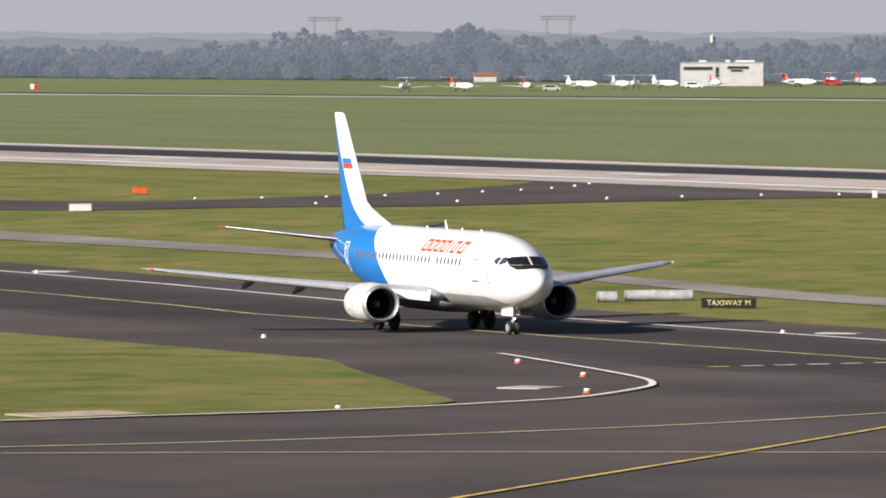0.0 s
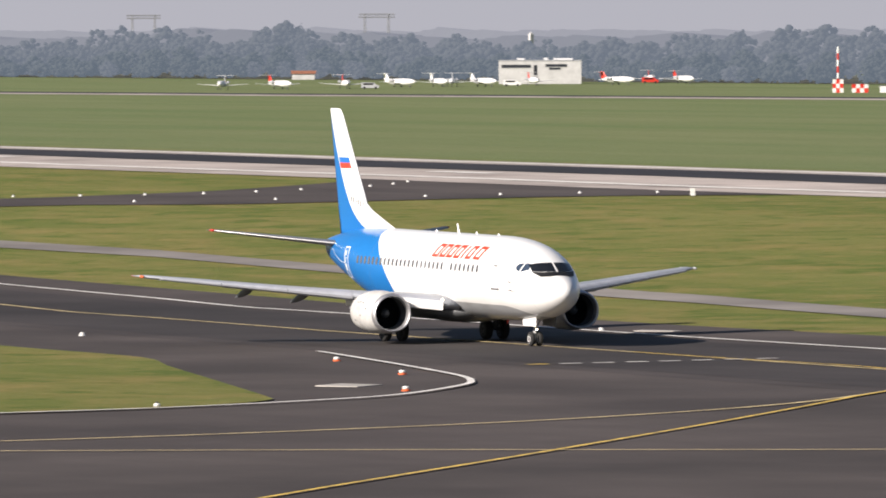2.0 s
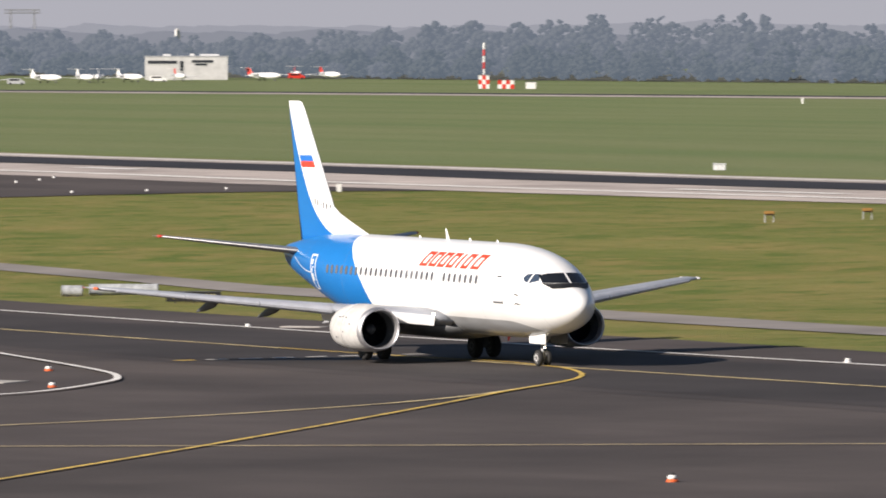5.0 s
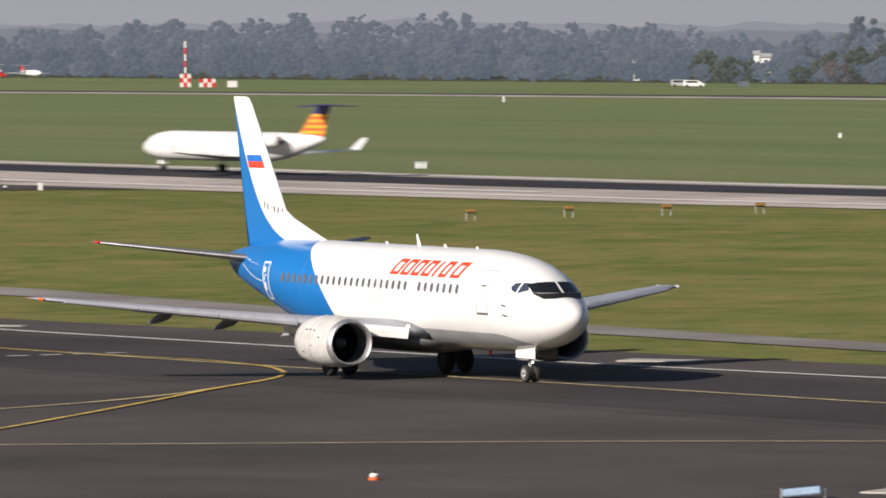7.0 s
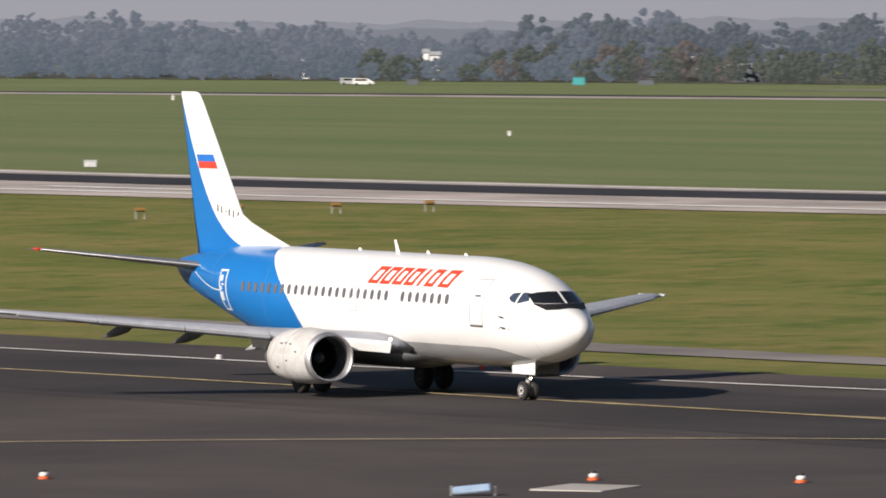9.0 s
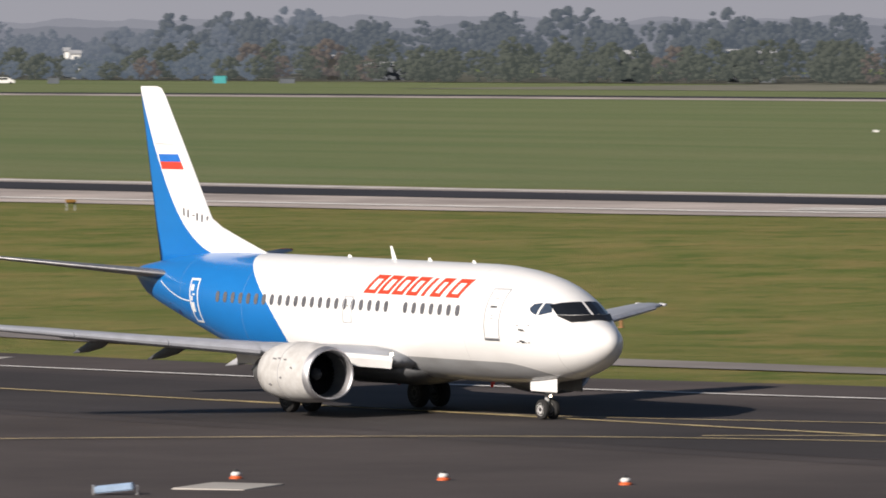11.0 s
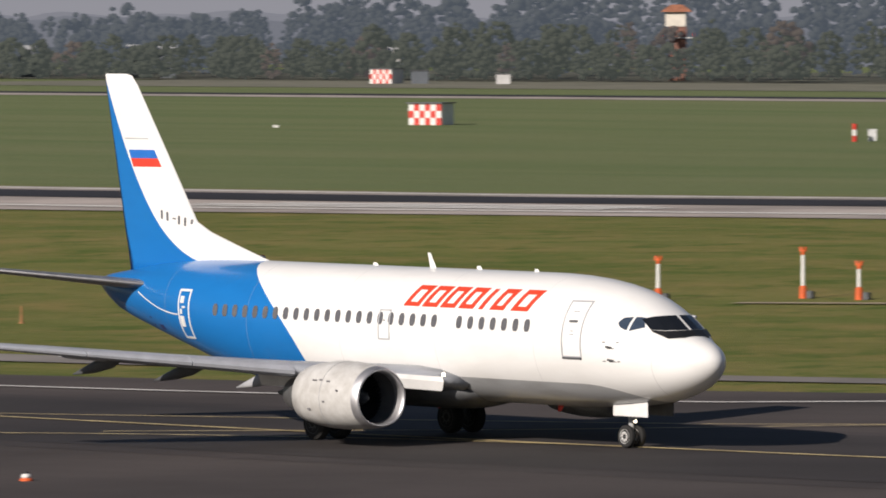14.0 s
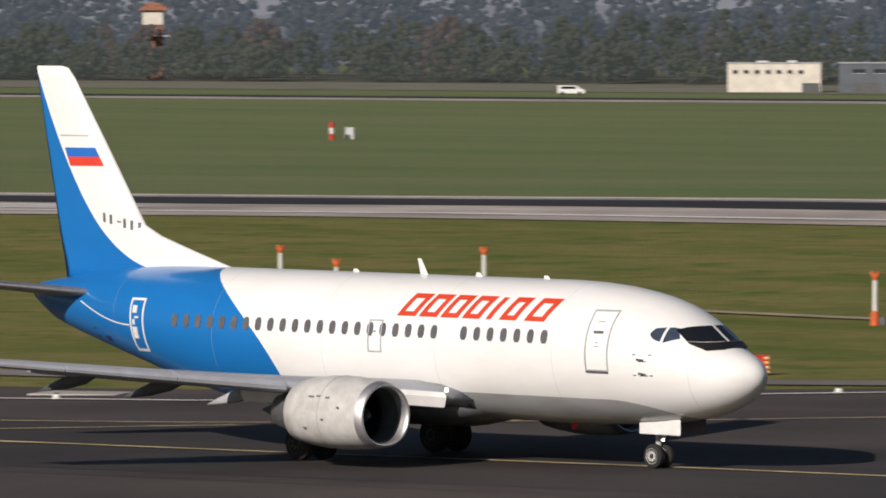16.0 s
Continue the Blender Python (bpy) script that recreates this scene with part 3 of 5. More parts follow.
def airliner():
    jet = thing("airliner", "white twin-engined airliner with blue tail taxiing on asphalt", "airplane")
    # body
    bm = bmesh.new()
    xs = [NOSE_X - d for d in [0.0, 0.01, 0.04, 0.09, 0.16, 0.26, 0.4, 0.6, 0.8, 1.0, 1.2, 1.4, 1.65, 1.9, 2.2, 2.6, 3.0, 3.6, 4.3, 5.0, 6.0, 7.0] + steps(8, 29.4, 40)]
    rings = []
    for x in xs:
        top, bot, w = body_section(x)
        zc = bot + (top - bot) * 0.53
        ring = []
        for i in range(48):
            a = 2 * math.pi * i / 48
            h = math.sin(a)
            ring.append(Vector((x, w * math.cos(a), zc + (top - zc if h > 0 else zc - bot) * h)))
        rings.append(ring)
    loft(bm, rings)
    part("fuselage", bm, BODY, jet, "white fuselage with blue rear and grey belly", True)
    # wing-body fairing, its dark paint standing for shade under the wing root
    bm = bmesh.new()
    loft(bm, [[Vector((x, 2.05 * k * math.cos(a), 1.52 + 0.55 * k * math.sin(a))) for a in steps(0, 2 * math.pi * 23 / 24, 23)] for x, k in ((-5.9, 0.3), (-6.4, 0.75), (-7.2, 1.0), (-9, 1.04), (-12, 1.02), (-13.6, 0.8), (-14.8, 0.35))])
    part("wing_fairing", bm, DARK_GREY, jet, "wing root fairing darkened for shade", True)
    for side in (1, -1):
        # wing
        bm = bmesh.new()
        rows = [(1.3, -5.9, -13.0, 1.80, 0.95), (2.4, -6.75, -13.0, 1.93, 0.85), (4.9, -8.55, -12.95, 2.18, 0.58), (8.5, -10.45, -13.75, 2.53, 0.42), (12.0, -12.3, -14.75, 2.89, 0.30), (14.1, -13.42, -15.32, 3.10, 0.20), (14.44, -13.9, -15.38, 3.14, 0.06)]
        loft(bm, [foil(le, te, side * y, z, th) for y, le, te, z, th in rows])
        wing = part("wing", bm, WING_TOP, jet, "grey swept wing with bright leading edge", True)
        # slats: bright leading edge
        for k, (y0, y1) in enumerate(((5.6, 8.3), (8.34, 11.1), (11.14, 13.7))):
            bm = bmesh.new()
            rings = []
            for y in steps(y0, y1, 3):
                t = (y - 4.9) / 9.2
                le = -8.55 + (-13.42 + 8.55) * t
                z = 2.18 + 0.92 * t
                th = 0.52 - 0.34 * t
                rings.append([Vector((le + 0.05 - c * (0.62 - 0.25 * t), side * y, z - 0.02 + th * h)) for c, h in ((1.0, 0.52), (0.55, 0.46), (0.2, 0.27), (0.0, 0.0), (0.06, -0.22), (0.3, -0.36), (0.7, -0.40), (0.72, -0.34), (0.35, -0.28), (0.3, 0.2), (1.0, 0.46))])
            loft(bm, rings)
            part("slat", bm, SLAT, wing, "bare metal leading edge slat")
        # inboard leading edge flap, drooped
        bm = bmesh.new()
        loft(bm, [[Vector((le + dx, side * y, z + dz)) for dx, dz in ((0.02, 0.16), (0.10, 0.02), (0.02, -0.26), (-0.05, -0.28), (-0.04, 0.1))] for y, le, z in ((2.05, -6.32, 1.86), (3.9, -7.72, 2.05))])
        part("krueger_flap", bm, WHITE, wing, "white inboard leading edge flap")
        bm = bmesh.new()
        loft(bm, [foil(te + 0.75, te - 0.32, side * y, z - 0.10, 0.16) for y, te, z in ((2.0, -13.0, 1.88), (4.9, -12.95, 2.18), (10.2, -14.24, 2.70))])
        part("flap", bm, GREY, wing, "grey trailing edge flap", True)
        # flap track fairings
        for y, x, ln in ((6.6, -13.4, 3.1), (9.2, -14.0, 2.7), (3.6, -13.2, 2.8)):
            bm = bmesh.new()
            z = 1.94 + (y - 2.4) * 0.1
            lathe(bm, [(0, 0.012), (0.4, 0.06), (1.1, 0.13), (2.0, 0.15), (ln, 0.03)], 12, axis="x", m=Matrix.Translation((x - 1.15, side * y, z - 0.62)) @ pose(0, 0, 0, 0, -13, 0), squash=lambda c: Vector((c.x, c.y * 0.7, c.z * 1.35)))
            part("flap_fairing", bm, DARK_GREY if y > 5 else GREY, wing, "dark canoe fairing under the wing" if y > 5 else "grey canoe fairing", True)
        # wing tip lamp and static wicks
        bm = bmesh.new()
        lathe(bm, [(0, 0.02), (0.18, 0.07), (0.5, 0.05)], 10, axis="x", m=Matrix.Translation((-14.1, side * 14.42, 3.13)))
        part("tip_light", bm, GREY if side > 0 else ORANGE, wing, "wing tip light", True)
        bm = bmesh.new()
        box(bm, (-14.75, side * 14.35, 3.13), (1.2, 0.14, 0.05), 0.02)
        part("tip_cap", bm, WHITE if side > 0 else RED, wing, "wing tip edge strip")
        # landing light in the wing root
        bm = bmesh.new()
        lathe(bm, [(0, 0.065), (0.03, 0.06), (0.05, 0.02)], 14, axis="x", m=Matrix.Translation((-6.12, side * 2.15, 2.10)))
        part("landing_light", bm, LAMP if side < 0 else METAL, jet, "lit landing light in the wing root")
        # engine
        eng = new("engine")
        eng.parent = jet
        eng.location = (0.22, side * 4.83, -0.06)
        tagged(eng, "white turbofan engine with bare metal inlet lip")
        flat = lambda c: Vector((c.x, c.y * 1.03, 1.55 + (c.z if c.z > -0.55 else -0.55 + (c.z + 0.55) * 0.82)))
        bm = bmesh.new()
        lathe(bm, [(-6.18, 0.965), (-6.6, 1.02), (-7.2, 1.06), (-8.0, 1.05), (-8.6, 0.98), (-9.1, 0.88), (-9.12, 0.82), (-8.7, 0.72)], 40, axis="x", squash=flat)
        bmesh.ops.delete(bm, geom=[f for f in bm.faces if len(f.verts) > 4], context="FACES_ONLY")
        part("cowl", bm, NACELLE, eng, "pale grey engine cowl with scuffs", True)
        for xr, rr in ((-7.55, 1.062),):
            bm = bmesh.new()
            lathe(bm, [(xr - 0.007, rr - 0.02), (xr - 0.007, rr + 0.004), (xr + 0.007, rr + 0.004), (xr + 0.007, rr - 0.02)], 40, axis="x", squash=flat)
            bmesh.ops.delete(bm, geom=[f for f in bm.faces if len(f.verts) > 4], context="FACES_ONLY")
            part("cowl_seam", bm, GREY, eng, "thin scuffed cowl seam")
        for xm, zm, wm in ((-7.25, 2.05, 0.16), (-7.62, 2.08, 0.14), (-7.9, 2.06, 0.2), (-7.35, 1.45, 0.1), (-8.1, 1.2, 0.12), (-6.75, 1.8, 0.08)):
            bm = bmesh.new()
            box(bm, (xm, -math.sqrt(max(0.01, 1.07 ** 2 - (zm - 1.55) ** 2)) * 1.03, zm), (wm, 0.012, 0.05))
            part("cowl_mark", bm, STENCIL, eng, "small dark stencil mark")
        bm = bmesh.new()
        rows = [(-6.18, 0.965), (-6.02, 0.93), (-5.94, 0.885), (-5.92, 0.855), (-5.95, 0.82), (-6.06, 0.795), (-6.3, 0.78)]
        rings = lathe(bm, rows, 40, axis="x", squash=flat)
        bmesh.ops.delete(bm, geom=[f for f in bm.faces if len(f.verts) > 4], context="FACES_ONLY")
        part("inlet_lip", bm, METAL, eng, "polished metal inlet lip", True)
        bm = bmesh.new()
        lathe(bm, [(-6.25, 0.785), (-7.0, 0.76)], 40, axis="x", squash=flat)
        bmesh.ops.delete(bm, geom=[f for f in bm.faces if len(f.verts) > 4], context="FACES_ONLY")
        part("inlet_duct", bm, DARK_GREY, eng, "dark inlet duct", True)
        bm = bmesh.new()
        vs = [[bm.verts.new((dx + e, o, r)) for r, o, dx in ((0.24, -0.03, 0.05), (0.76, -0.06, 0.08), (0.76, 0.06, -0.06), (0.24, 0.03, -0.05))] for e in (0.0, -0.012)]
        bm.faces.new(vs[0])
        bm.faces.new(vs[1][::-1])
        for k in range(4):
            bm.faces.new((vs[0][k], vs[1][k], vs[1][(k + 1) % 4], vs[0][(k + 1) % 4]))
        blade = part("fan_blade", bm, FAN, eng)
        blade.matrix_basis = pose(-6.95, 0, 1.55)
        for k in range(1, 38):
            other = new("fan_blade", blade.data)
            other.parent = eng
            other.matrix_basis = pose(-6.95, 0, 1.55, 360 / 38 * k)
        bm = bmesh.new()
        lathe(bm, [(0.0, 0.24), (0.15, 0.19), (0.32, 0.09), (0.38, 0.01)], 20, axis="x", m=Matrix.Translation((-6.95, 0, 1.55)))
        part("spinner", bm, DARK_GREY, eng, "dark spinner cone", True)
        bm = bmesh.new()
        lathe(bm, [(-7.1, 0.77), (-7.12, 0.02)], 32, axis="x", squash=flat)
        part("fan_case", bm, BLACK, eng)
        bm = bmesh.new()
        lathe(bm, [(-8.6, 0.66), (-9.4, 0.62), (-10.1, 0.46), (-10.12, 0.40), (-9.8, 0.38)], 28, axis="x", m=Matrix.Translation((0, 0, 1.55)))
        part("exhaust", bm, DULL_METAL, eng, "sooty metal exhaust nozzle", True)
        bm = bmesh.new()
        lathe(bm, [(-9.7, 0.3), (-10.3, 0.22), (-10.9, 0.03)], 20, axis="x", m=Matrix.Translation((0, 0, 1.55)))
        part("exhaust_plug", bm, DARK_GREY, eng, "", True)
        bm = bmesh.new()
        loft(bm, [[Vector((x, w * q, z)) for x, q, z in ((f, 0.0, zt), (f - 0.4, 1, zt), (b, 0.6, zt), (b, -0.6, zt), (f - 0.4, -1, zt))] for f, b, zt, w in ((-7.2, -11.6, 1.75, 0.18), (-7.3, -11.8, 2.25, 0.2), (-8.4, -12, 2.4, 0.2))])
        part("pylon", bm, WHITE, eng, "white engine pylon")
        # tailplane
        bm = bmesh.new()
        loft(bm, [foil(le, te, side * y, z, th) for y, le, te, z, th in ((0.35, -21.7, -25.6, 4.22, 0.40), (1.0, -22.15, -25.7, 4.30, 0.36), (6.2, -25.5, -26.75, 4.92, 0.14), (6.36, -25.9, -26.75, 4.94, 0.05))])
        stab = part("tailplane", bm, DULL_METAL, jet, "grey metal tailplane", True)
        bm = bmesh.new()
        box(bm, (-25.95, side * 6.22, 4.94), (0.5, 0.32, 0.10), 0.04)
        part("tip_cap", bm, RED, stab, "red tailplane tip")
        # main gear
        gear = new("main_gear")
        gear.parent = jet
        gear.location = (0, 0, -0.03)
        tagged(gear, "dark main landing gear leg with two wheels")
        bm = bmesh.new()
        tube(bm, (-11.07, side * 2.62, 0.5), (-11.0, side * 2.75, 2.1), 0.13)
        tube(bm, (-11.07, side * 2.18, 0.51), (-11.07, side * 3.06, 0.51), 0.09)
        tube(bm, (-11.0, side * 2.66, 1.2), (-11.0, side * 1.6, 1.75), 0.06)
        box(bm, (-11.0, side * 2.98, 1.35), (0.75, 0.05, 0.9), 0.02)
        part("leg", bm, DARK_GREY, gear)
        for dy in (-0.43, 0.43):
            WHEELS.append((wheel(gear, "wheel", -11.07, side * (2.615 + dy), 0.51, 0.51, 0.36, DARK_GREY), 0.51))
    # fin and rudder
    bm = bmesh.new()
    loft(bm, [foil(le, te, 0, z, th, up=True) for z, le, te, th in ((4.5, -17.2, -24.5, 0.12), (5.0, -16.6, -24.6, 0.14), (5.25, -17.6, -24.65, 0.24), (5.6, -18.9, -24.74, 0.30), (6.0, -20.3, -24.84, 0.34), (6.3, -21.0, -24.9, 0.34), (8.5, -22.6, -25.38, 0.27), (10.6, -24.15, -25.84, 0.18), (10.9, -24.45, -25.9, 0.12), (10.96, -24.75, -25.86, 0.04))])
    fin = part("fin", bm, FIN, jet, "tall white fin swept into a blue trailing area", True)
    def fin_y(x, z):
        t = (z - 6.3) / 4.3
        le = -21.0 - 3.15 * t
        te = -24.9 - 0.94 * t
        c = min(0.98, max(0.02, (le - x) / (le - te)))
        th = 0.34 - 0.16 * t
        return th * (2.969 * math.sqrt(c) - 1.26 * c - 3.516 * c * c + 2.843 * c ** 3 - 1.036 * c ** 4) * 0.5 + 0.012
    def fin_patch(corners, material, name, label, n=6):
        (x0, z0), (x1, z1), (x2, z2), (x3, z3) = corners
        for s in (-1, 1):
            bm = bmesh.new()
            vs = []
            for j in range(3):
                v = j / 2
                vs.append([])
                for i in range(n + 1):
                    u = i / n
                    x = (x0 + (x1 - x0) * u) * (1 - v) + (x3 + (x2 - x3) * u) * v
                    z = (z0 + (z1 - z0) * u) * (1 - v) + (z3 + (z2 - z3) * u) * v
                    vs[-1].append(bm.verts.new((x, s * fin_y(x, z), z)))
            for a, b in zip(vs, vs[1:]):
                for i in range(n):
                    bm.faces.new((a[i], a[i + 1], b[i + 1], b[i]))
            part(name, bm, material, fin, label)
    fin_patch(((-24.40, 8.27), (-22.92, 8.28), (-23.12, 8.55), (-24.52, 8.54)), FLAG_BLUE, "flag_stripe", "blue flag stripe on the fin")
    fin_patch(((-24.27, 8.00), (-22.72, 8.01), (-22.92, 8.28), (-24.40, 8.27)), FLAG_RED, "flag_stripe", "red flag stripe on the fin")
    fin_patch(((-24.74, 8.88), (-23.42, 8.88), (-23.43, 8.92), (-24.75, 8.92)), GREY, "fin_mark", "thin grey line above the flag")
    for k in range(6):
        x = -22.72 + k * 0.30
        z = 6.64 - k * 0.052
        if k == 2:
            fin_patch(((x + 0.02, z - 0.17), (x + 0.2, z - 0.18), (x + 0.2, z - 0.13), (x + 0.02, z - 0.12)), STENCIL, "registration_bar", "dark grey marking bar", 2)
        else:
            fin_patch(((x, z - 0.27), (x + 0.11, z - 0.28), (x + 0.09, z), (x - 0.02, z)), STENCIL, "registration_bar", "dark grey marking bar", 2)
    # titles: plain slanted red frames and bars
    for k, (x0, w) in enumerate(((-8.55, 0.74), (-7.68, 0.72), (-6.82, 0.70), (-5.96, 0.70), (-5.02, 0.20), (-4.50, 0.66), (-3.52, 0.78))):
        bm = bmesh.new()
        if w < 0.3:
            skin(bm, x0, x0 + w, 4.08, 4.68, 0.01, lean=0.34, nx=2, nz=5)
        else:
            for a0, a1, z0, z1 in ((0, 0.20, 4.08, 4.70), (w - 0.20, w, 4.08, 4.70), (0.20, w - 0.20, 4.08, 4.21), (0.20, w - 0.20, 4.57, 4.70)):
                sh = 0.34 * (z0 - 4.08) / 0.6
                skin(bm, x0 + a0 + sh, x0 + a1 + sh, z0, z1, 0.01, lean=0.34 * (z1 - z0) / 0.6, nx=2, nz=4)
        part("title_shape", bm, TITLE_RED, jet, "red slanted title shape")
    # cabin windows
    xs_w = [-2.60 - 0.525 * k for k in range(7)] + [-6.93 - 0.515 * k for k in range(22)]
    for x in xs_w:
        for side in (-1, 1):
            bm = bmesh.new()
            skin_patch(bm, (((x - 0.125, 3.77), (x - 0.07, 3.86), (x + 0.07, 3.86), (x + 0.125, 3.77)), ((x - 0.125, 3.58), (x - 0.07, 3.49), (x + 0.07, 3.49), (x + 0.125, 3.58))), 0.010, side, 3)
            part("cabin_window", bm, WINDOW, jet)
    for side in (-1, 1):
        for nm, x0, x1, z0, z1, mt in (("service_door", -1.05, -0.22, 2.80, 4.46, GREY), ("rear_door", -19.86, -19.18, 2.70, 4.26, WHITE), ("overwing_exit", -9.58, -9.02, 3.03, 3.95, GREY)):
            bm = bmesh.new()
            door_outline(bm, x0, x1, z0, z1, 0.045 if mt == GREY else 0.07, side)
            d = part(nm, bm, mt, jet, "door with a %s outline" % ("white" if mt == WHITE else "grey"))
            bm = bmesh.new()
            skin(bm, x0 + 0.25, x1 - 0.25, z0 + (z1 - z0) * 0.62, z0 + (z1 - z0) * 0.66, 0.02, nx=1, nz=1, side=side)
            part("handle", bm, DARK_GREY if mt == GREY else WHITE, d)
            if nm == "rear_door":
                for a0, a1, q0, q1 in ((0.2, 0.5, 0.72, 0.86), (0.16, 0.5, 0.24, 0.46), (0.2, 0.36, 0.50, 0.60)):
                    bm = bmesh.new()
                    skin(bm, x0 + (x1 - x0) * a0, x0 + (x1 - x0) * a1, z0 + (z1 - z0) * q0, z0 + (z1 - z0) * q1, 0.016, nx=1, nz=2, side=side)
                    part("placard", bm, WHITE, d, "small white door placard")
                run = [(-22.5 + 2.6 * u, 4.06 - 0.62 * math.sin(u * math.pi / 2)) for u in steps(0, 1, 12)]
                bm = bmesh.new()
                skin_patch(bm, ([(x, z + 0.04) for x, z in run], run), 0.012, side, 1)
                part("cheat_line", bm, WHITE, jet, "thin white line on the blue tail")
                for q, zq, wq, hq in ((-22.0, 3.02, 0.14, 0.30), (-21.5, 2.92, 0.30, 0.16)):
                    bm = bmesh.new()
                    skin(bm, q, q + wq, zq, zq + hq, 0.01, nx=1, nz=1, side=side)
                    part("vent_mark", bm, NAVY, jet, "small dark vent on the tail")
            if nm == "service_door":
                for q0, q1, qz in ((0.42, 0.56, 0.46), (0.36, 0.62, 0.80), (0.4, 0.6, 0.40)):
                    bm = bmesh.new()
                    skin(bm, x0 + (x1 - x0) * q0, x0 + (x1 - x0) * q1, z0 + (z1 - z0) * qz, z0 + (z1 - z0) * qz + 0.03, 0.016, nx=1, nz=1, side=side)
                    part("door_mark", bm, GREY, d, "small grey door marking")
                bm = bmesh.new()
                skin(bm, x0 + 0.02, x1 - 0.02, z0 - 0.05, z0 + 0.01, 0.03, nx=2, nz=1, side=side)
                part("door_sill", bm, DARK_GREY, d, "dark scuffed door sill")
        # flight deck windows
        for nm, pts in (("side_window", (((1.02, 3.88), (1.10, 4.00), (1.22, 4.02), (1.36, 4.03)), ((1.04, 3.82), (1.14, 3.73), (1.26, 3.68), (1.37, 3.65)))),
                        ("side_window", (((1.43, 4.03), (1.55, 4.03), (1.66, 4.01)), ((1.45, 3.63), (1.62, 3.68), (1.84, 3.74))))):
            bm = bmesh.new()
            skin_patch(bm, pts, 0.012, side)
            part(nm, bm, DECK_GLASS, jet, "blue-grey flight deck side window")
        bm = bmesh.new()
        deck_patch(bm, ((1.60, 1.00), (1.80, 0.70), (1.96, 0.36), (2.02, 0.05)), ((2.02, 1.02), (2.32, 0.74), (2.52, 0.40), (2.60, 0.05)), side)
        part("windshield", bm, GLASS_DARK, jet, "dark windshield pane")
        bm = bmesh.new()
        deck_patch(bm, ((2.06, 1.02), (2.37, 0.74), (2.57, 0.40), (2.64, 0.0)), ((2.10, 1.03), (2.56, 0.82), (2.82, 0.46), (2.90, 0.0)), side, 8, 0.035)
        part("antiglare_panel", bm, BLACK, jet, "black panel under the windshield")
    # aerials on the crown and belly
    for x, z, h, s in ((-9.2, 5.15, 0.46, 1), (-7.0, 5.15, 0.12, 1), (-4.3, 5.12, 0.13, 1), (-12.0, 5.15, 0.1, 1), (-8.8, 1.25, 0.35, -1), (-3.2, 1.24, 0.2, -1)):
        bm = bmesh.new()
        loft(bm, [[Vector((x + dx * k - 0.9 * h * (1 - k), dy * k, z + s * h * q)) for dx, dy in ((0.16, 0), (0, 0.025), (-0.16, 0), (0, -0.025))] for q, k in ((-0.1, 1.0), (1.0, 0.45))])
        part("aerial", bm, WHITE if s > 0 else RED, jet, "white blade aerial" if s > 0 else "red belly beacon blade")
    # nose marks and soot patches
    for x, z in ((0.62, 3.28), (1.12, 3.28), (0.62, 2.72), (1.16, 2.72)):
        bm = bmesh.new()
        skin(bm, x, x + 0.1, z, z + 0.025, 0.01, nx=1, nz=1)
        part("static_port_mark", bm, DARK_GREY, jet)
    for x, z in ((0.82, 3.16), (0.86, 2.78)):
        bm = bmesh.new()
        lathe(bm, [(0, 0.035), (0.28, 0.008)], 8, axis="x", m=Matrix.Translation((x, -body_y(x, z) - 0.06, z)))
        part("pitot_probe", bm, DARK_GREY, jet)
    # nose gear
    ng = new("nose_gear")
    ng.parent = jet
    ng.location = (0, 0, 0.12)
    tagged(ng, "nose landing gear with two small wheels")
    bm = bmesh.new()
    tube(bm, (0, 0, 0.33), (-0.1, 0, 1.5), 0.075)
    tube(bm, (0, -0.28, 0.33), (0, 0.28, 0.33), 0.05)
    tube(bm, (0.02, 0, 0.75), (0.75, 0, 1.35), 0.04)
    part("leg", bm, GREY, ng)
    for s in (-1, 1):
        bm = bmesh.new()
        box(bm, (0.52, s * 0.50, 1.17), (1.55, 0.04, 0.44), 0.015, m=None)
        # The far door's shade is painted on: dark grey instead of white.
        part("gear_door", bm, WHITE if s < 0 else DARK_GREY, ng, "white nose gear door" if s < 0 else "nose gear door painted dark for shade")
        WHEELS.append((wheel(ng, "wheel", 0, s * 0.2, 0.335, 0.335, 0.19, WHITE), 0.335))
    bm = bmesh.new()
    lathe(bm, [(0, 0.04), (0.04, 0.052), (0.05, 0.012)], 12, axis="x", m=Matrix.Translation((0.10, 0.02, 0.78)))
    part("taxi_light", bm, LAMP, ng, "lit taxi light")
    return jet


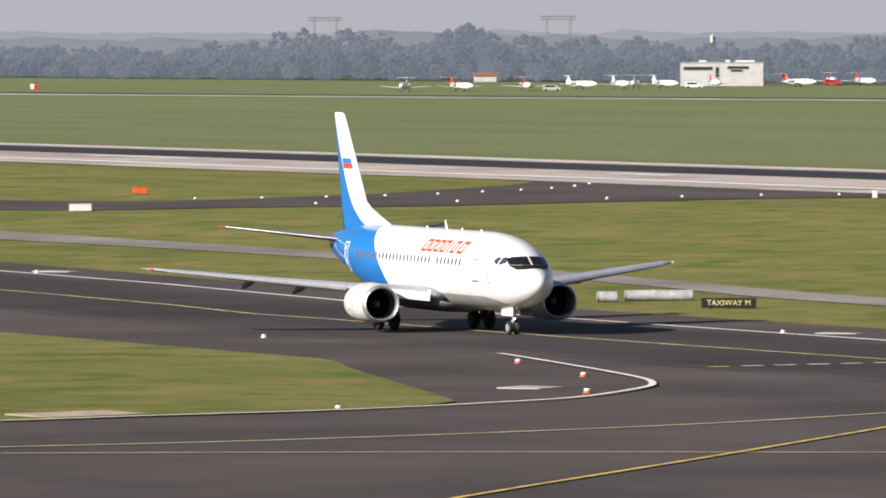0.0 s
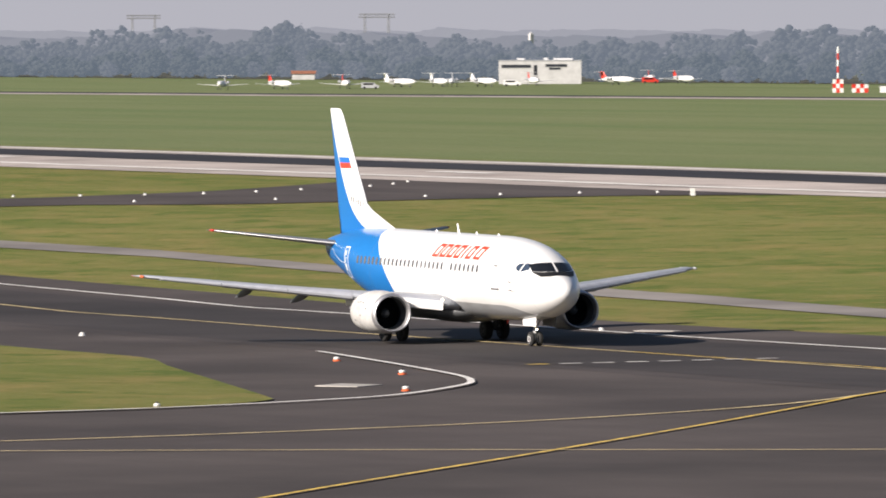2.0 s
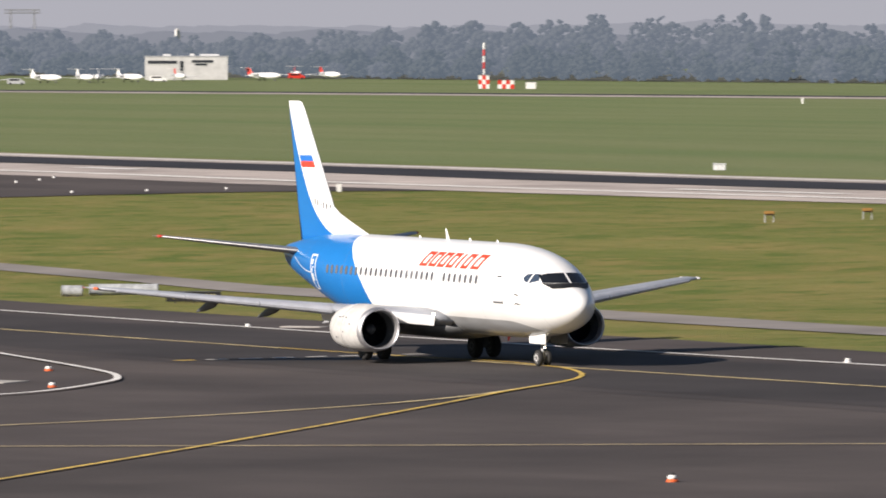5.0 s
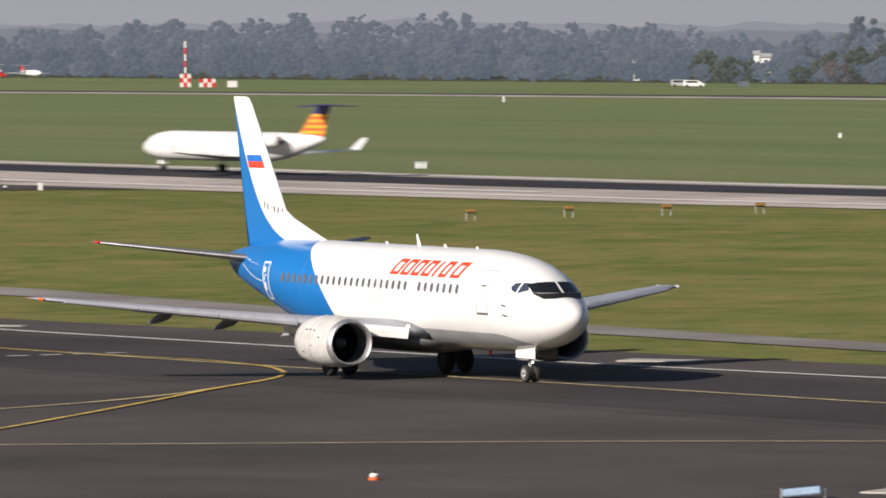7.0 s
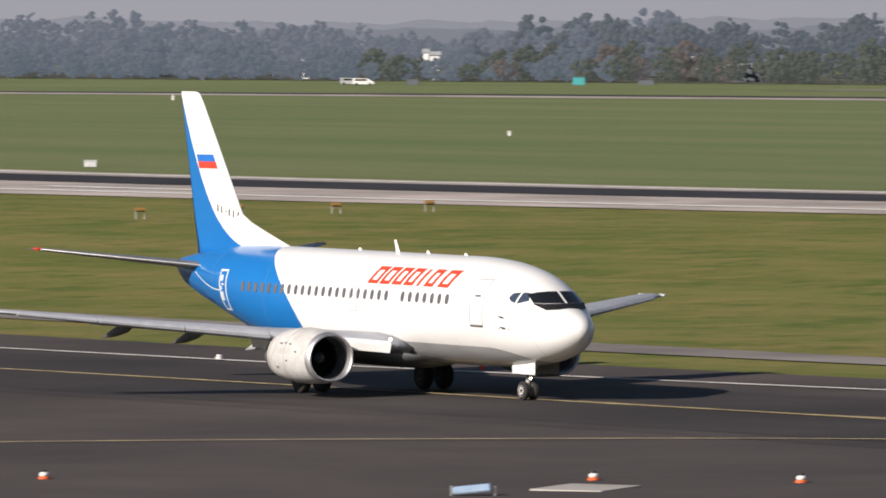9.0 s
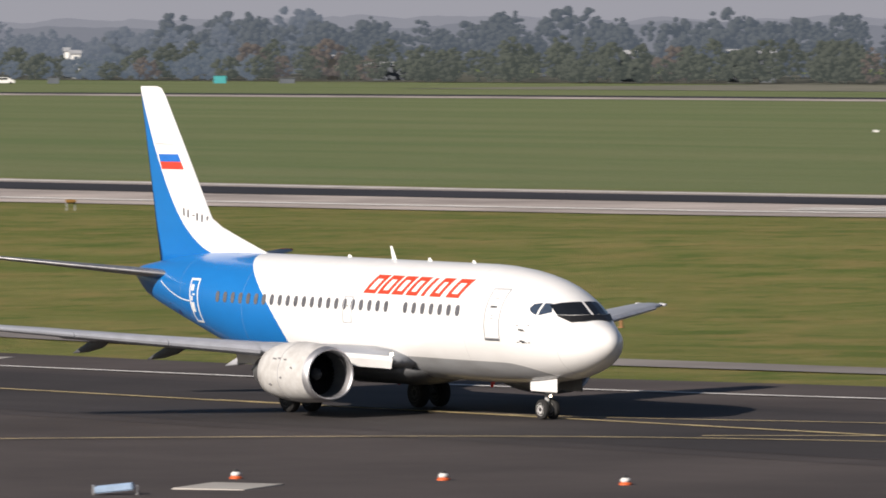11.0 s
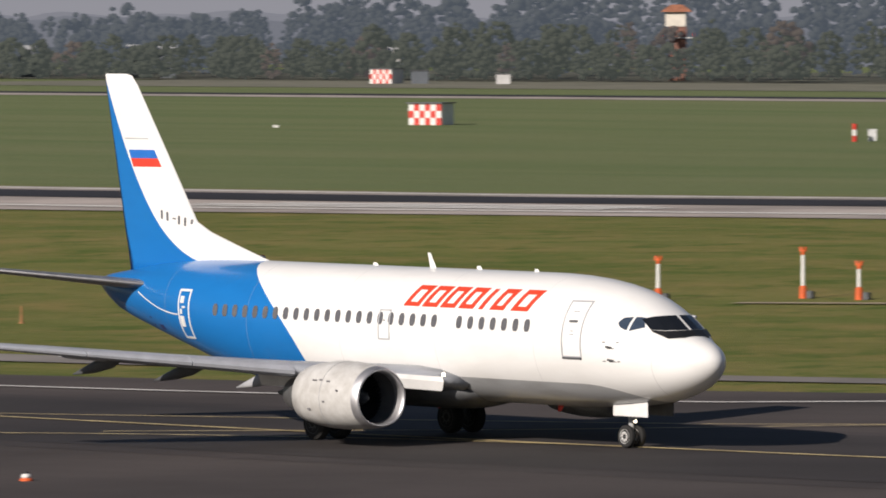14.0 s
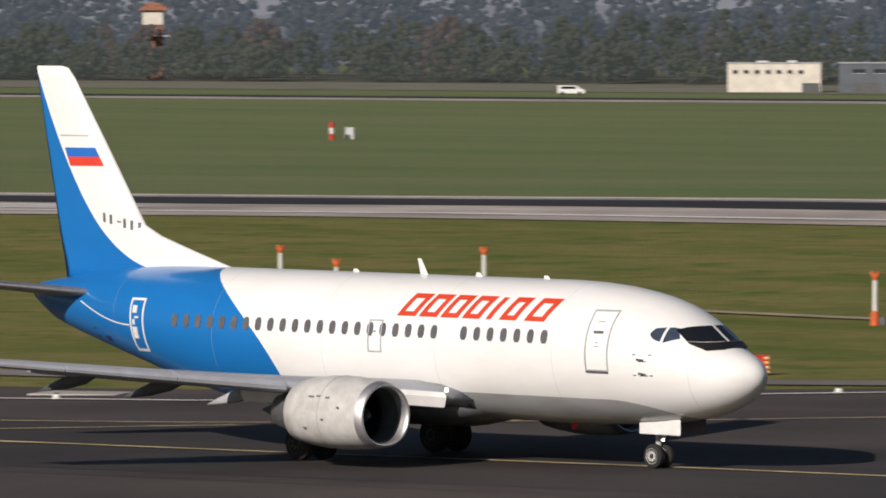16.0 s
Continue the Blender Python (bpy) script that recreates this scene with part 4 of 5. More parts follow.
DECK_GLASS = mat("flight_deck_glass", (0.045, 0.065, 0.10), 0.12, spread=0.1)
TITLE_RED = mat("title_red", (0.66, 0.060, 0.024), 0.4, spread=0.08)
STENCIL = mat("stencil_grey", (0.16, 0.16, 0.17), 0.5)
SLAT = mat("slat_metal", (0.46, 0.48, 0.53), 0.4, 0.25, spread=0.08, scale=1.5)
NACELLE = mat("nacelle_paint", (0.55, 0.55, 0.54), 0.5, spread=0.10, scale=1.6, coat=0.05, second=(0.43, 0.42, 0.40))
FAN = mat("fan_blade", (0.045, 0.045, 0.05), 0.4, 0.8, spread=0.1)
JET = airliner()
JET_ROWS = [
    (0.0, -297.90, 194.43, -11.68), (0.5, -291.54, 193.13, -11.68), (1.0, -285.19, 191.83, -11.66), (1.5, -278.86, 190.53, -11.64),
    (2.0, -272.57, 189.22, -11.60), (2.5, -266.28, 187.93, -11.56), (3.0, -260.03, 186.66, -11.52), (3.5, -253.81, 185.40, -11.50),
    (4.0, -247.63, 184.15, -11.49), (4.5, -241.46, 182.92, -11.50), (5.0, -235.32, 181.69, -11.52), (7.5, -205.21, 175.84, -11.32),
    (8.0, -199.31, 174.72, -11.31), (8.5, -193.42, 173.60, -11.30), (9.0, -187.56, 172.49, -11.29), (9.5, -181.73, 171.38, -11.29),
    (10.0, -175.91, 170.27, -11.28), (12.5, -147.58, 165.18, -11.18), (13.0, -142.11, 164.36, -10.91), (13.5, -136.65, 163.57, -10.64),
    (14.0, -131.23, 162.82, -10.39), (14.5, -125.83, 162.10, -10.19), (15.0, -120.46, 161.41, -10.03), (15.5, -115.14, 160.73, -9.91),
    (16.0, -109.82, 160.08, -9.81)]


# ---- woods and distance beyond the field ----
# Distance haze is painted into the foliage as a bluish emission.
def hazed_leaf_material(name, base, dark, haze_glow):
    return mat(name, base, 0.9, spread=0.25, scale=0.045, second=dark, bump_scale=0.5, emit=(haze_glow, 1.0))


LEAF_FAR = hazed_leaf_material("hazed_far_foliage", (0.006, 0.008, 0.006), (0.004, 0.005, 0.004), (0.071, 0.090, 0.110))
LEAF_BACK = hazed_leaf_material("hazed_back_foliage", (0.005, 0.006, 0.005), (0.004, 0.005, 0.004), (0.089, 0.107, 0.130))
LEAF_MID = hazed_leaf_material("hazed_mid_foliage", (0.014, 0.017, 0.009), (0.008, 0.010, 0.006), (0.042, 0.050, 0.044))
LEAF_MID_BACK = hazed_leaf_material("hazed_mid_back_foliage", (0.008, 0.010, 0.008), (0.006, 0.008, 0.006), (0.061, 0.075, 0.090))
LEAF_AUTUMN = hazed_leaf_material("hazed_autumn_foliage", (0.030, 0.020, 0.011), (0.018, 0.014, 0.009), (0.058, 0.055, 0.054))
HILL = hazed_leaf_material("hazed_hill_foliage", (0.010, 0.012, 0.012), (0.009, 0.010, 0.011), (0.118, 0.130, 0.155))

GOLDEN = (1 + 5 ** 0.5) / 2
ICO_V = np.array([(a, b * GOLDEN, 0) for a in (-1, 1) for b in (-1, 1)] + [(0, a, b * GOLDEN) for a in (-1, 1) for b in (-1, 1)] + [(a * GOLDEN, 0, b) for a in (-1, 1) for b in (-1, 1)], float)
ICO_V /= np.linalg.norm(ICO_V[0])


def ico_faces():
    out = []
    for i in range(12):
        for j in range(i + 1, 12):
            for k in range(j + 1, 12):
                d = [np.linalg.norm(ICO_V[p] - ICO_V[q]) for p, q in ((i, j), (j, k), (i, k))]
                if max(d) < 1.2:
                    n = np.cross(ICO_V[j] - ICO_V[i], ICO_V[k] - ICO_V[i])
                    out.append((i, j, k) if n @ ICO_V[i] > 0 else (i, k, j))
    return np.array(out)


ICO_F = ico_faces()


def woods(name, rows, seed, label, material, clumps=84):
    """Crowns of many small uneven clumps, with a hint of trunk under each."""
    r_ = np.random.default_rng(seed)
    V, F, off = [], [], 0
    for x, y, h, r in rows:
        u = r_.normal(size=(clumps, 3))
        u /= np.linalg.norm(u, axis=1)[:, None]
        u *= 0.45 + 0.55 * r_.random((clumps, 1)) ** 0.5
        taper = 1.0 - 0.35 * np.clip(u[:, 2:3], 0, 1)
        c = u * np.array([r, r, h * 0.47]) * np.concatenate([taper, taper, np.ones_like(taper)], 1) + np.array([x, y, h * 0.53])
        for p in c:
            k = (0.09 + 0.12 * r_.random()) * r
            vs = ICO_V * k * (0.75 + 0.5 * r_.random((12, 1))) * np.array([1, 1, 0.85]) + p
            vs[:, 2] = np.maximum(vs[:, 2], -0.2)
            V.append(vs)
            F.append(ICO_F + off)
            off += 12
    me = bpy.data.meshes.new(name)
    me.from_pydata(np.concatenate(V).tolist(), [], np.concatenate(F).tolist())
    me.materials.append(material)
    me.polygons.foreach_set("use_smooth", [True] * len(me.polygons))
    return tagged(new(name, me), label, "trees", kind="stuff")


TREE_X = [-2300, -2050, -1946, -1870, -1796, -1770, -1740, -1690, -1593, -1530, -1467, -1366, -1326, -1280, -1244, -1210, -1168, -1130, -1097, -1040, -980, -888, -780, -400]
TREE_H = [10, 10, 9.5, 10, 15.3, 11.5, 16, 12.2, 11.3, 12.5, 15, 15.3, 14.5, 13.5, 9.5, 14.5, 15.8, 13, 16, 14, 18, 20, 21.5, 21.5]
rng = np.random.default_rng(4)
rows_of = collections.defaultdict(list)
for x in np.arange(-2250, -420, 6.0):
    for k in range(4):
        share, depth = ((0.40, 1118), (0.60, 1134), (0.84, 1166), (1.0, 1212))[k]
        xs = x * depth / 1118 + rng.normal() * 3
        top = float(np.interp(x, TREE_X, TREE_H))
        h = 13 + (top * share * (0.86 + 0.26 * rng.random()) + 1.5 * noise.noise(Vector((x * 0.03, k * 5.0, 1.0))) - 13) * depth / 1118
        row = (xs, depth + rng.normal() * 4, max(4.0, h), (2.6 + 2.6 * rng.random()) * (0.85 + 0.18 * k))
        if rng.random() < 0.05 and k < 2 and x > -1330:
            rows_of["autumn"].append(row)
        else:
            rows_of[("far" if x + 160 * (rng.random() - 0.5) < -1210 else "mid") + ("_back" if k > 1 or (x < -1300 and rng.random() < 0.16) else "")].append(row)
rows_of["far_back"] += [(-1763 + dx, 1140, 17.2 - abs(dx), 1.3) for dx in (-0.6, 0.6)]
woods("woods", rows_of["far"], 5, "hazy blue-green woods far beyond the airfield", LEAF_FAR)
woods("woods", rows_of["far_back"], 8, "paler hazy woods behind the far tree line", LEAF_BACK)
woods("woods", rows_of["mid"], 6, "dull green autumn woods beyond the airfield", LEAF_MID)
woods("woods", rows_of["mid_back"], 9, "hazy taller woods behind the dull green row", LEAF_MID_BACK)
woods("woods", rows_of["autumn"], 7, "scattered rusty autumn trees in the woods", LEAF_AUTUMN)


def ridge(name, y, x0, x1, height, seed, material, label):
    """A far wooded skyline, its haze painted in by the material's glow."""
    bm = bmesh.new()
    tops = []
    for x in np.arange(x0, x1, 5.0):
        h = height * (0.72 + 0.28 * noise.noise(Vector((x * 0.004, seed, 0)))) + 3.0 * noise.noise(Vector((x * 0.03, seed, 2))) + 1.1 * noise.noise(Vector((x * 0.13, seed, 4)))
        tops.append((x, max(1.0, h)))
    rows = [[bm.verts.new((x, y + dy, z)) for dy, z in ((0, -1), (0, h * 0.6), (6, h), (30, h * 0.9), (40, -1))] for x, h in tops]
    for a, b in zip(rows, rows[1:]):
        for i in range(4):
            bm.faces.new((a[i], b[i], b[i + 1], a[i + 1]))
    return tagged(part(name, bm, material), label, kind="structure")


ridge("backdrop", 1500, -3200, -600, 16.5, 3.0, HILL, "wooded skyline with grey-blue haze painted in as glow")
ridge("backdrop", 2300, -4300, -900, 21.0, 8.0, hazed_leaf_material("hazed_far_hill_foliage", (0.010, 0.012, 0.012), (0.009, 0.010, 0.011), (0.158, 0.168, 0.194)), "fainter wooded skyline with haze painted in as glow")
sky_band = bmesh.new()
vs = [sky_band.verts.new(p) for p in ((-4450, 2420, -5), (1500, 2420, -5), (1500, 2420, 420), (-4450, 2420, 420))]
sky_band.faces.new(vs)
tagged(part("backdrop", sky_band, mat("hazy_sky", (0.02, 0.02, 0.02), 1.0, spread=0.02, scale=0.002, emit=((0.205, 0.215, 0.243), 1.0))), "plain grey hazy sky behind the skyline", kind="structure")


# ---- lights, signs and sheds on the field ----
def on_ground(x, y, rz=0, lift=0.0):
    return pose(x, y, ground_z(x, y) + lift, 0, 0, rz)


def facing(x, y):
    """The turn that points a thing's -y side at the viewing terrace."""
    return math.degrees(math.atan2(-x, y)) if y else 0


PALE = mat("pale_metal", (0.62, 0.63, 0.64), 0.5, spread=0.12, scale=4)
CREAM = mat("cream_wall", (0.66, 0.62, 0.54), 0.8, spread=0.08, scale=0.6)
GREY_WALL = mat("grey_wall", (0.50, 0.50, 0.50), 0.8, spread=0.08, scale=0.5)
SLATE_WALL = mat("slate_wall", (0.10, 0.115, 0.135), 0.7, spread=0.1, scale=0.5)
ROOF_RED = mat("tile_roof", (0.34, 0.14, 0.08), 0.8, spread=0.2, scale=1.0)
TEAL = mat("teal_paint", (0.05, 0.34, 0.36), 0.6, spread=0.1)
SIGN_YELLOW = mat("sign_letters", (0.66, 0.58, 0.22), 0.6, spread=0.08)
SIGN_WHITE = mat("white_enamel", (0.72, 0.72, 0.70), 0.5, spread=0.08)
PANE = mat("window_pane", (0.035, 0.04, 0.05), 0.1, spread=0.1)
STEEL = mat("lattice_steel", (0.19, 0.20, 0.22), 0.6, spread=0.1)


def edge_light(base_mat, size):
    ob = thing("edge_light", "small red and white taxiway edge light on asphalt", "light", group="taxiway edge lights")
    bm = bmesh.new()
    lathe(bm, [(0, 0.20 * size), (0.05 * size, 0.20 * size), (0.09 * size, 0.15 * size)], 14)
    part("base", bm, base_mat, ob, "flat orange base")
    bm = bmesh.new()
    lathe(bm, [(0.09 * size, 0.15 * size), (0.16 * size, 0.16 * size), (0.22 * size, 0.11 * size)], 14)
    part("lens", bm, SIGN_WHITE, ob, "white dome", True)
    bm = bmesh.new()
    lathe(bm, [(0.22 * size, 0.075 * size), (0.29 * size, 0.06 * size), (0.30 * size, 0.01)], 12)
    part("cap", bm, BLACK, ob, "black cap")
    return ob


light0 = edge_light(ORANGE, 0.9)
light0.matrix_basis = on_ground(-160.2, 128.4, 0, 0.03)
for x, y in ((-147.0, 137.7), (-141.4, 140.4), (-135.4, 141.5), (-263.1, 172.0), (-247.4, 165.0), (-232.6, 155.3)):
    copy_thing(light0, on_ground(x, y, 0, 0.03))
white0 = edge_light(SIGN_WHITE, 0.8)
tagged(white0, "small white edge light at the tarmac edge", group="white edge lights")
white0.matrix_basis = on_ground(-303.5, 183.3, 0, 0.03)
for x, y in ((-226.1, 139.8), (-289.1, 204.7), (-406.5, 228.2), (-228.8, 192.8), (-183.3, 186.7), (-152.2, 186.0), (-137.5, 191.2), (-129.8, 199.8)):
    copy_thing(white0, on_ground(x, y, 0, 0.03))
small0 = edge_light(SIGN_WHITE, 0.75)
tagged(small0, "small pale edge light along the runway exit", group="exit edge lights")
small0.matrix_basis = on_ground(-510.7, 301.8, 0, 0.06)
for x, y in ((-506.7, 305.9), (-504.3, 310.7), (-491.8, 302.0), (-502.6, 315.4), (-503.1, 320.9), (-485.6, 311.6), (-506.1, 327.3), (-508.9, 333.0), (-512.3, 338.4), (-517.6, 344.3), (-523.4, 349.7), (-482.2, 323.9), (-482.9, 331.8), (-484.1, 340.6), (-482.1, 347.1)):
    copy_thing(small0, on_ground(x, y, 0, 0.06))

# concrete covers in the asphalt
for k, (x, y, w, d, rz, lb) in enumerate(((-238.8, 156.7, 2.0, 2.0, 25, "pale concrete cover in the asphalt"), (-144.0, 134.6, 2.2, 2.7, 22, "pale concrete cover beside the edge lights"), (-224.5, 195.2, 3.2, 2.0, 30, "pale concrete cover"), (-154.1, 189.7, 3.2, 2.2, 20, "pale concrete cover"), (-407.2, 230.1, 2.8, 1.8, 30, "pale concrete cover"), (-286.8, 206.5, 2.2, 1.1, 30, "pale concrete cover"))):
    bm = bmesh.new()
    box(bm, (0, 0, 0.02), (w, d, 0.10), 0.02)
    c = tagged(part("concrete_cover", bm, PALE_SLAB), lb, kind="structure")
    c.matrix_basis = on_ground(x, y, rz, 0.0)
bm = bmesh.new()
box(bm, (0, 0, 0.0), (3.0, 4.4, 0.05), 0.01)
tagged(part("bare_patch", bm, mat("sandy_patch", (0.46, 0.36, 0.27), 0.9, spread=0.2, scale=0.8)), "bare sandy patch in the grass edge", kind="structure").matrix_basis = on_ground(-228.2, 129.8, 4, 0.10)


def text_mesh(s, size, material, parent, m, name="lettering"):
    cu = bpy.data.curves.new(name, "FONT")
    cu.body, cu.size, cu.align_x, cu.align_y, cu.extrude = s, size, "CENTER", "CENTER", 0.004
    tmp = bpy.data.objects.new(name, cu)
    scene.collection.objects.link(tmp)
    me = bpy.data.meshes.new_from_object(tmp.evaluated_get(bpy.context.evaluated_depsgraph_get()))
    bpy.data.objects.remove(tmp)
    me.materials.clear()
    me.materials.append(material)
    ob = new(name, me)
    ob.parent = parent
    ob.matrix_basis = m
    return ob


def board_sign(x, y, w, h, face, label, words="", legs=2, depth=0.28):
    ob = thing("taxiway_sign", label, "sign", on_ground(x, y, facing(x, y)))
    bm = bmesh.new()
    box(bm, (0, 0, h / 2 + 0.08), (w, depth, h), 0.03)
    part("board", bm, face, ob)
    bm = bmesh.new()
    box(bm, (0, 0.02, h + 0.09), (w + 0.06, depth + 0.06, 0.05), 0.015)
    part("top_rim", bm, DARK_GREY if face == BLACK else face, ob)
    for k in range(legs):
        bm = bmesh.new()
        tube(bm, (w * (k + 0.5) / legs - w / 2, 0, -0.05), (w * (k + 0.5) / legs - w / 2, 0, 0.12), 0.05)
        part("leg", bm, DARK_GREY, ob)
    if words:
        text_mesh(words, h * 0.80, SIGN_YELLOW, ob, pose(0, -depth / 2 - 0.012, h / 2 + 0.08, 90, 0, 0))
    return ob


board_sign(-326.4, 227.4, 3.05, 0.55, BLACK, "black taxiway sign with yellow letters on grass", "TAXIWAY M", 3)
board_sign(-498.0, 283.6, 1.8, 0.55, SIGN_WHITE, "plain white sign board on grass beside the exit")
board_sign(-524.8, 304.7, 1.28, 0.55, ORANGE, "orange-red sign board on grass beside the runway")
stripe_sign = board_sign(-140.8, 210.8, 1.5, 0.62, RED, "red sign board with striped ends beside the service road")
for sx in (-1, 1):
    for k in range(4):
        bm = bmesh.new()
        box(bm, (sx * 0.66, -0.148, 0.14 + 0.165 * k), (0.17, 0.02, 0.08), 0.005)
        part("end_stripe", bm, SIGN_YELLOW, stripe_sign, "pale yellow end stripe")
for k in range(6):
    bm = bmesh.new()
    box(bm, (-0.4 + 0.16 * k, -0.148, 0.39), (0.09, 0.02, 0.26), 0.005)
    part("legend_bar", bm, SIGN_WHITE, stripe_sign, "pale legend bar")
board_sign(-471.2, 342.8, 0.42, 0.6, SIGN_WHITE, "small white marker box on grass beside the exit", legs=1)


CASING = mat("weathered_casing", (0.44, 0.46, 0.48), 0.5, spread=0.2, scale=2.5, second=(0.26, 0.27, 0.28))


def long_box(x, y, w):
    """A pale rounded casing on the grass, its end turned to the taxiway."""
    ob = thing("sign_casing", "pale grey rounded sign casing lying along the grass verge", "casing", on_ground(x, y, facing(x, y)), "sign casings")
    bm = bmesh.new()
    lathe(bm, [(-w / 2, 0.28), (-w / 2 + 0.03, 0.31), (w / 2 - 0.03, 0.31), (w / 2, 0.28)], 20, axis="x", m=Matrix.Translation((0, 0, 0.34)))
    part("shell", bm, CASING, ob, "weathered grey shell", False)
    for s in (-1, 1):
        bm = bmesh.new()
        lathe(bm, [(-0.03, 0.325), (0.03, 0.325)], 20, axis="x", m=Matrix.Translation((s * (w / 2 - 0.05), 0, 0.34)))
        part("end_ring", bm, DULL_METAL, ob)
    n = max(2, int(w / 1.2))
    for k in range(n):
        bm = bmesh.new()
        box(bm, (-w / 2 + w * (k + 0.5) / n, 0, 0.04), (0.12, 0.4, 0.1), 0.02)
        part("foot", bm, DARK_GREY, ob)


long_box(-342.1, 229.8, 1.25)
long_box(-341.2, 232.8, 4.0)

# approach slope indicators beside the runway
papi = thing("slope_indicator", "low orange-topped slope indicator lamp box on grass", "lamp", on_ground(-381.8, 314.6, 55), "slope indicator row")
bm = bmesh.new()
box(bm, (0, 0, 0.68), (0.72, 0.55, 0.22), 0.05)
part("housing", bm, mat("indicator_yellow", (0.32, 0.17, 0.04), 0.6, spread=0.15), papi)
bm = bmesh.new()
box(bm, (0.0, 0, 0.54), (0.66, 0.46, 0.08), 0.02)
part("tray", bm, BLACK, papi, "black lamp tray")
for dx in (-0.3, 0.3):
    bm = bmesh.new()
    tube(bm, (dx, 0, -0.05), (dx, 0, 0.56), 0.04)
    part("leg", bm, GREY, papi)
for x, y in ((-381.2, 323.0), (-379.5, 330.6), (-379.0, 339.0)):
    copy_thing(papi, on_ground(x, y, 55))


def hut(name, x, y, w, d, h, label, walls, check=False, roof=DARK_GREY, rz=None):
    ob = thing(name, label, "hut", on_ground(x, y, facing(x, y) if rz is None else rz))
    bm = bmesh.new()
    box(bm, (0, 0, h / 2), (w, d, h), 0.03)
    part("wall", bm, walls, ob)
    bm = bmesh.new()
    lip = min(0.5, 0.12 * w)
    box(bm, (0, 0, h + 0.03 + lip * 0.1), (w + lip, d + lip, 0.06 + lip * 0.16), 0.015)
    part("roof", bm, roof, ob)
    if check:
        n, mrows = check
        for i in range(n):
            for j in range(mrows):
                if (i + j) % 2:
                    bm = bmesh.new()
                    box(bm, (-w / 2 + w * (i + 0.5) / n, -d / 2 - 0.012, h * (j + 0.5) / mrows), (w / n, 0.02, h / mrows))
                    part("check_panel", bm, RED, ob, "red check panel")
    return ob


hut("checkered_shed", -564.9, 661.9, 4.3, 4.0, 2.6, "red and white checkered equipment shed on grass", SIGN_WHITE, (6, 3), rz=18)
hut("checkered_shed", -924.8, 1070.0, 4.6, 6.0, 2.9, "far red and white checkered equipment shed", SIGN_WHITE, (7, 3), rz=18)
hut("grey_hut", -917.0, 1071.0, 3.4, 3.0, 2.6, "dark grey hut beside the checkered shed", SLATE_WALL)
hut("frame_hut", -898, 1074, 2.8, 2, 2.0, "small grey hut at the field edge", GREY_WALL)
hut("mast_hut", -1253.2, 951.2, 2.4, 2.2, 3.0, "red and white hut at the mast foot", SIGN_WHITE, (3, 3))
hut("low_hut", -1248.6, 953.8, 3.6, 2.2, 2.0, "low red and white hut beside the mast", SIGN_WHITE, (4, 2))
hut("white_hut", -1243.8, 957.0, 2.2, 2, 1.5, "small white hut beside the mast", SIGN_WHITE)
hut("teal_hut", -1147, 1070, 2.7, 2.2, 1.75, "small teal hut at the far field edge", TEAL)
hut("dark_hut", -1175, 1046, 2.6, 2, 1.4, "small dark hut at the far field edge", SLATE_WALL)
hut("dark_hut", -1134, 1078, 3.4, 2, 1.2, "small dark hut at the far field edge", SLATE_WALL)
hut("white_box", -518.0, 420.8, 1.15, 0.8, 0.55, "small pale equipment box beyond the runway", PALE, roof=PALE)
hut("white_box", -456.4, 607.0, 0.9, 0.8, 1.2, "small pale equipment cabinet in the grass", PALE, roof=PALE)
hut("white_marker", -617.3, 564.7, 0.4, 0.4, 0.5, "small white marker in the grass", SIGN_WHITE, roof=SIGN_WHITE)
hut("white_marker", -565.6, 634.2, 0.7, 0.4, 0.22, "low white marker in the grass", SIGN_WHITE, roof=SIGN_WHITE)
hut("white_marker", -964.8, 802.5, 0.4, 0.4, 0.9, "small white marker post in the grass", SIGN_WHITE, roof=SIGN_WHITE)
hut("checkered_box", -1549, 869, 1.9, 1.6, 1.5, "small orange and white box by the far runway", SIGN_WHITE, (2, 1))


def banded_mast(name, x, y, h, r, bands, label, first, group=""):
    ob = thing(name, label, "mast", on_ground(x, y), group)
    for k in range(bands):
        bm = bmesh.new()
        tube(bm, (0, 0, h * k / bands - (0.05 if k == 0 else 0)), (0, 0, h * (k + 1) / bands), r, seg=12)
        part("band", bm, (RED, SIGN_WHITE)[(k + first) % 2], ob)
    return ob


m = banded_mast("radio_mast", -1255.3, 952.8, 10.1, 0.24, 7, "tall red and white banded mast by the far runway", 1)
banded_mast("marker_post", -456.2, 603.6, 1.9, 0.24, 3, "short red and white post in the grass", 0)


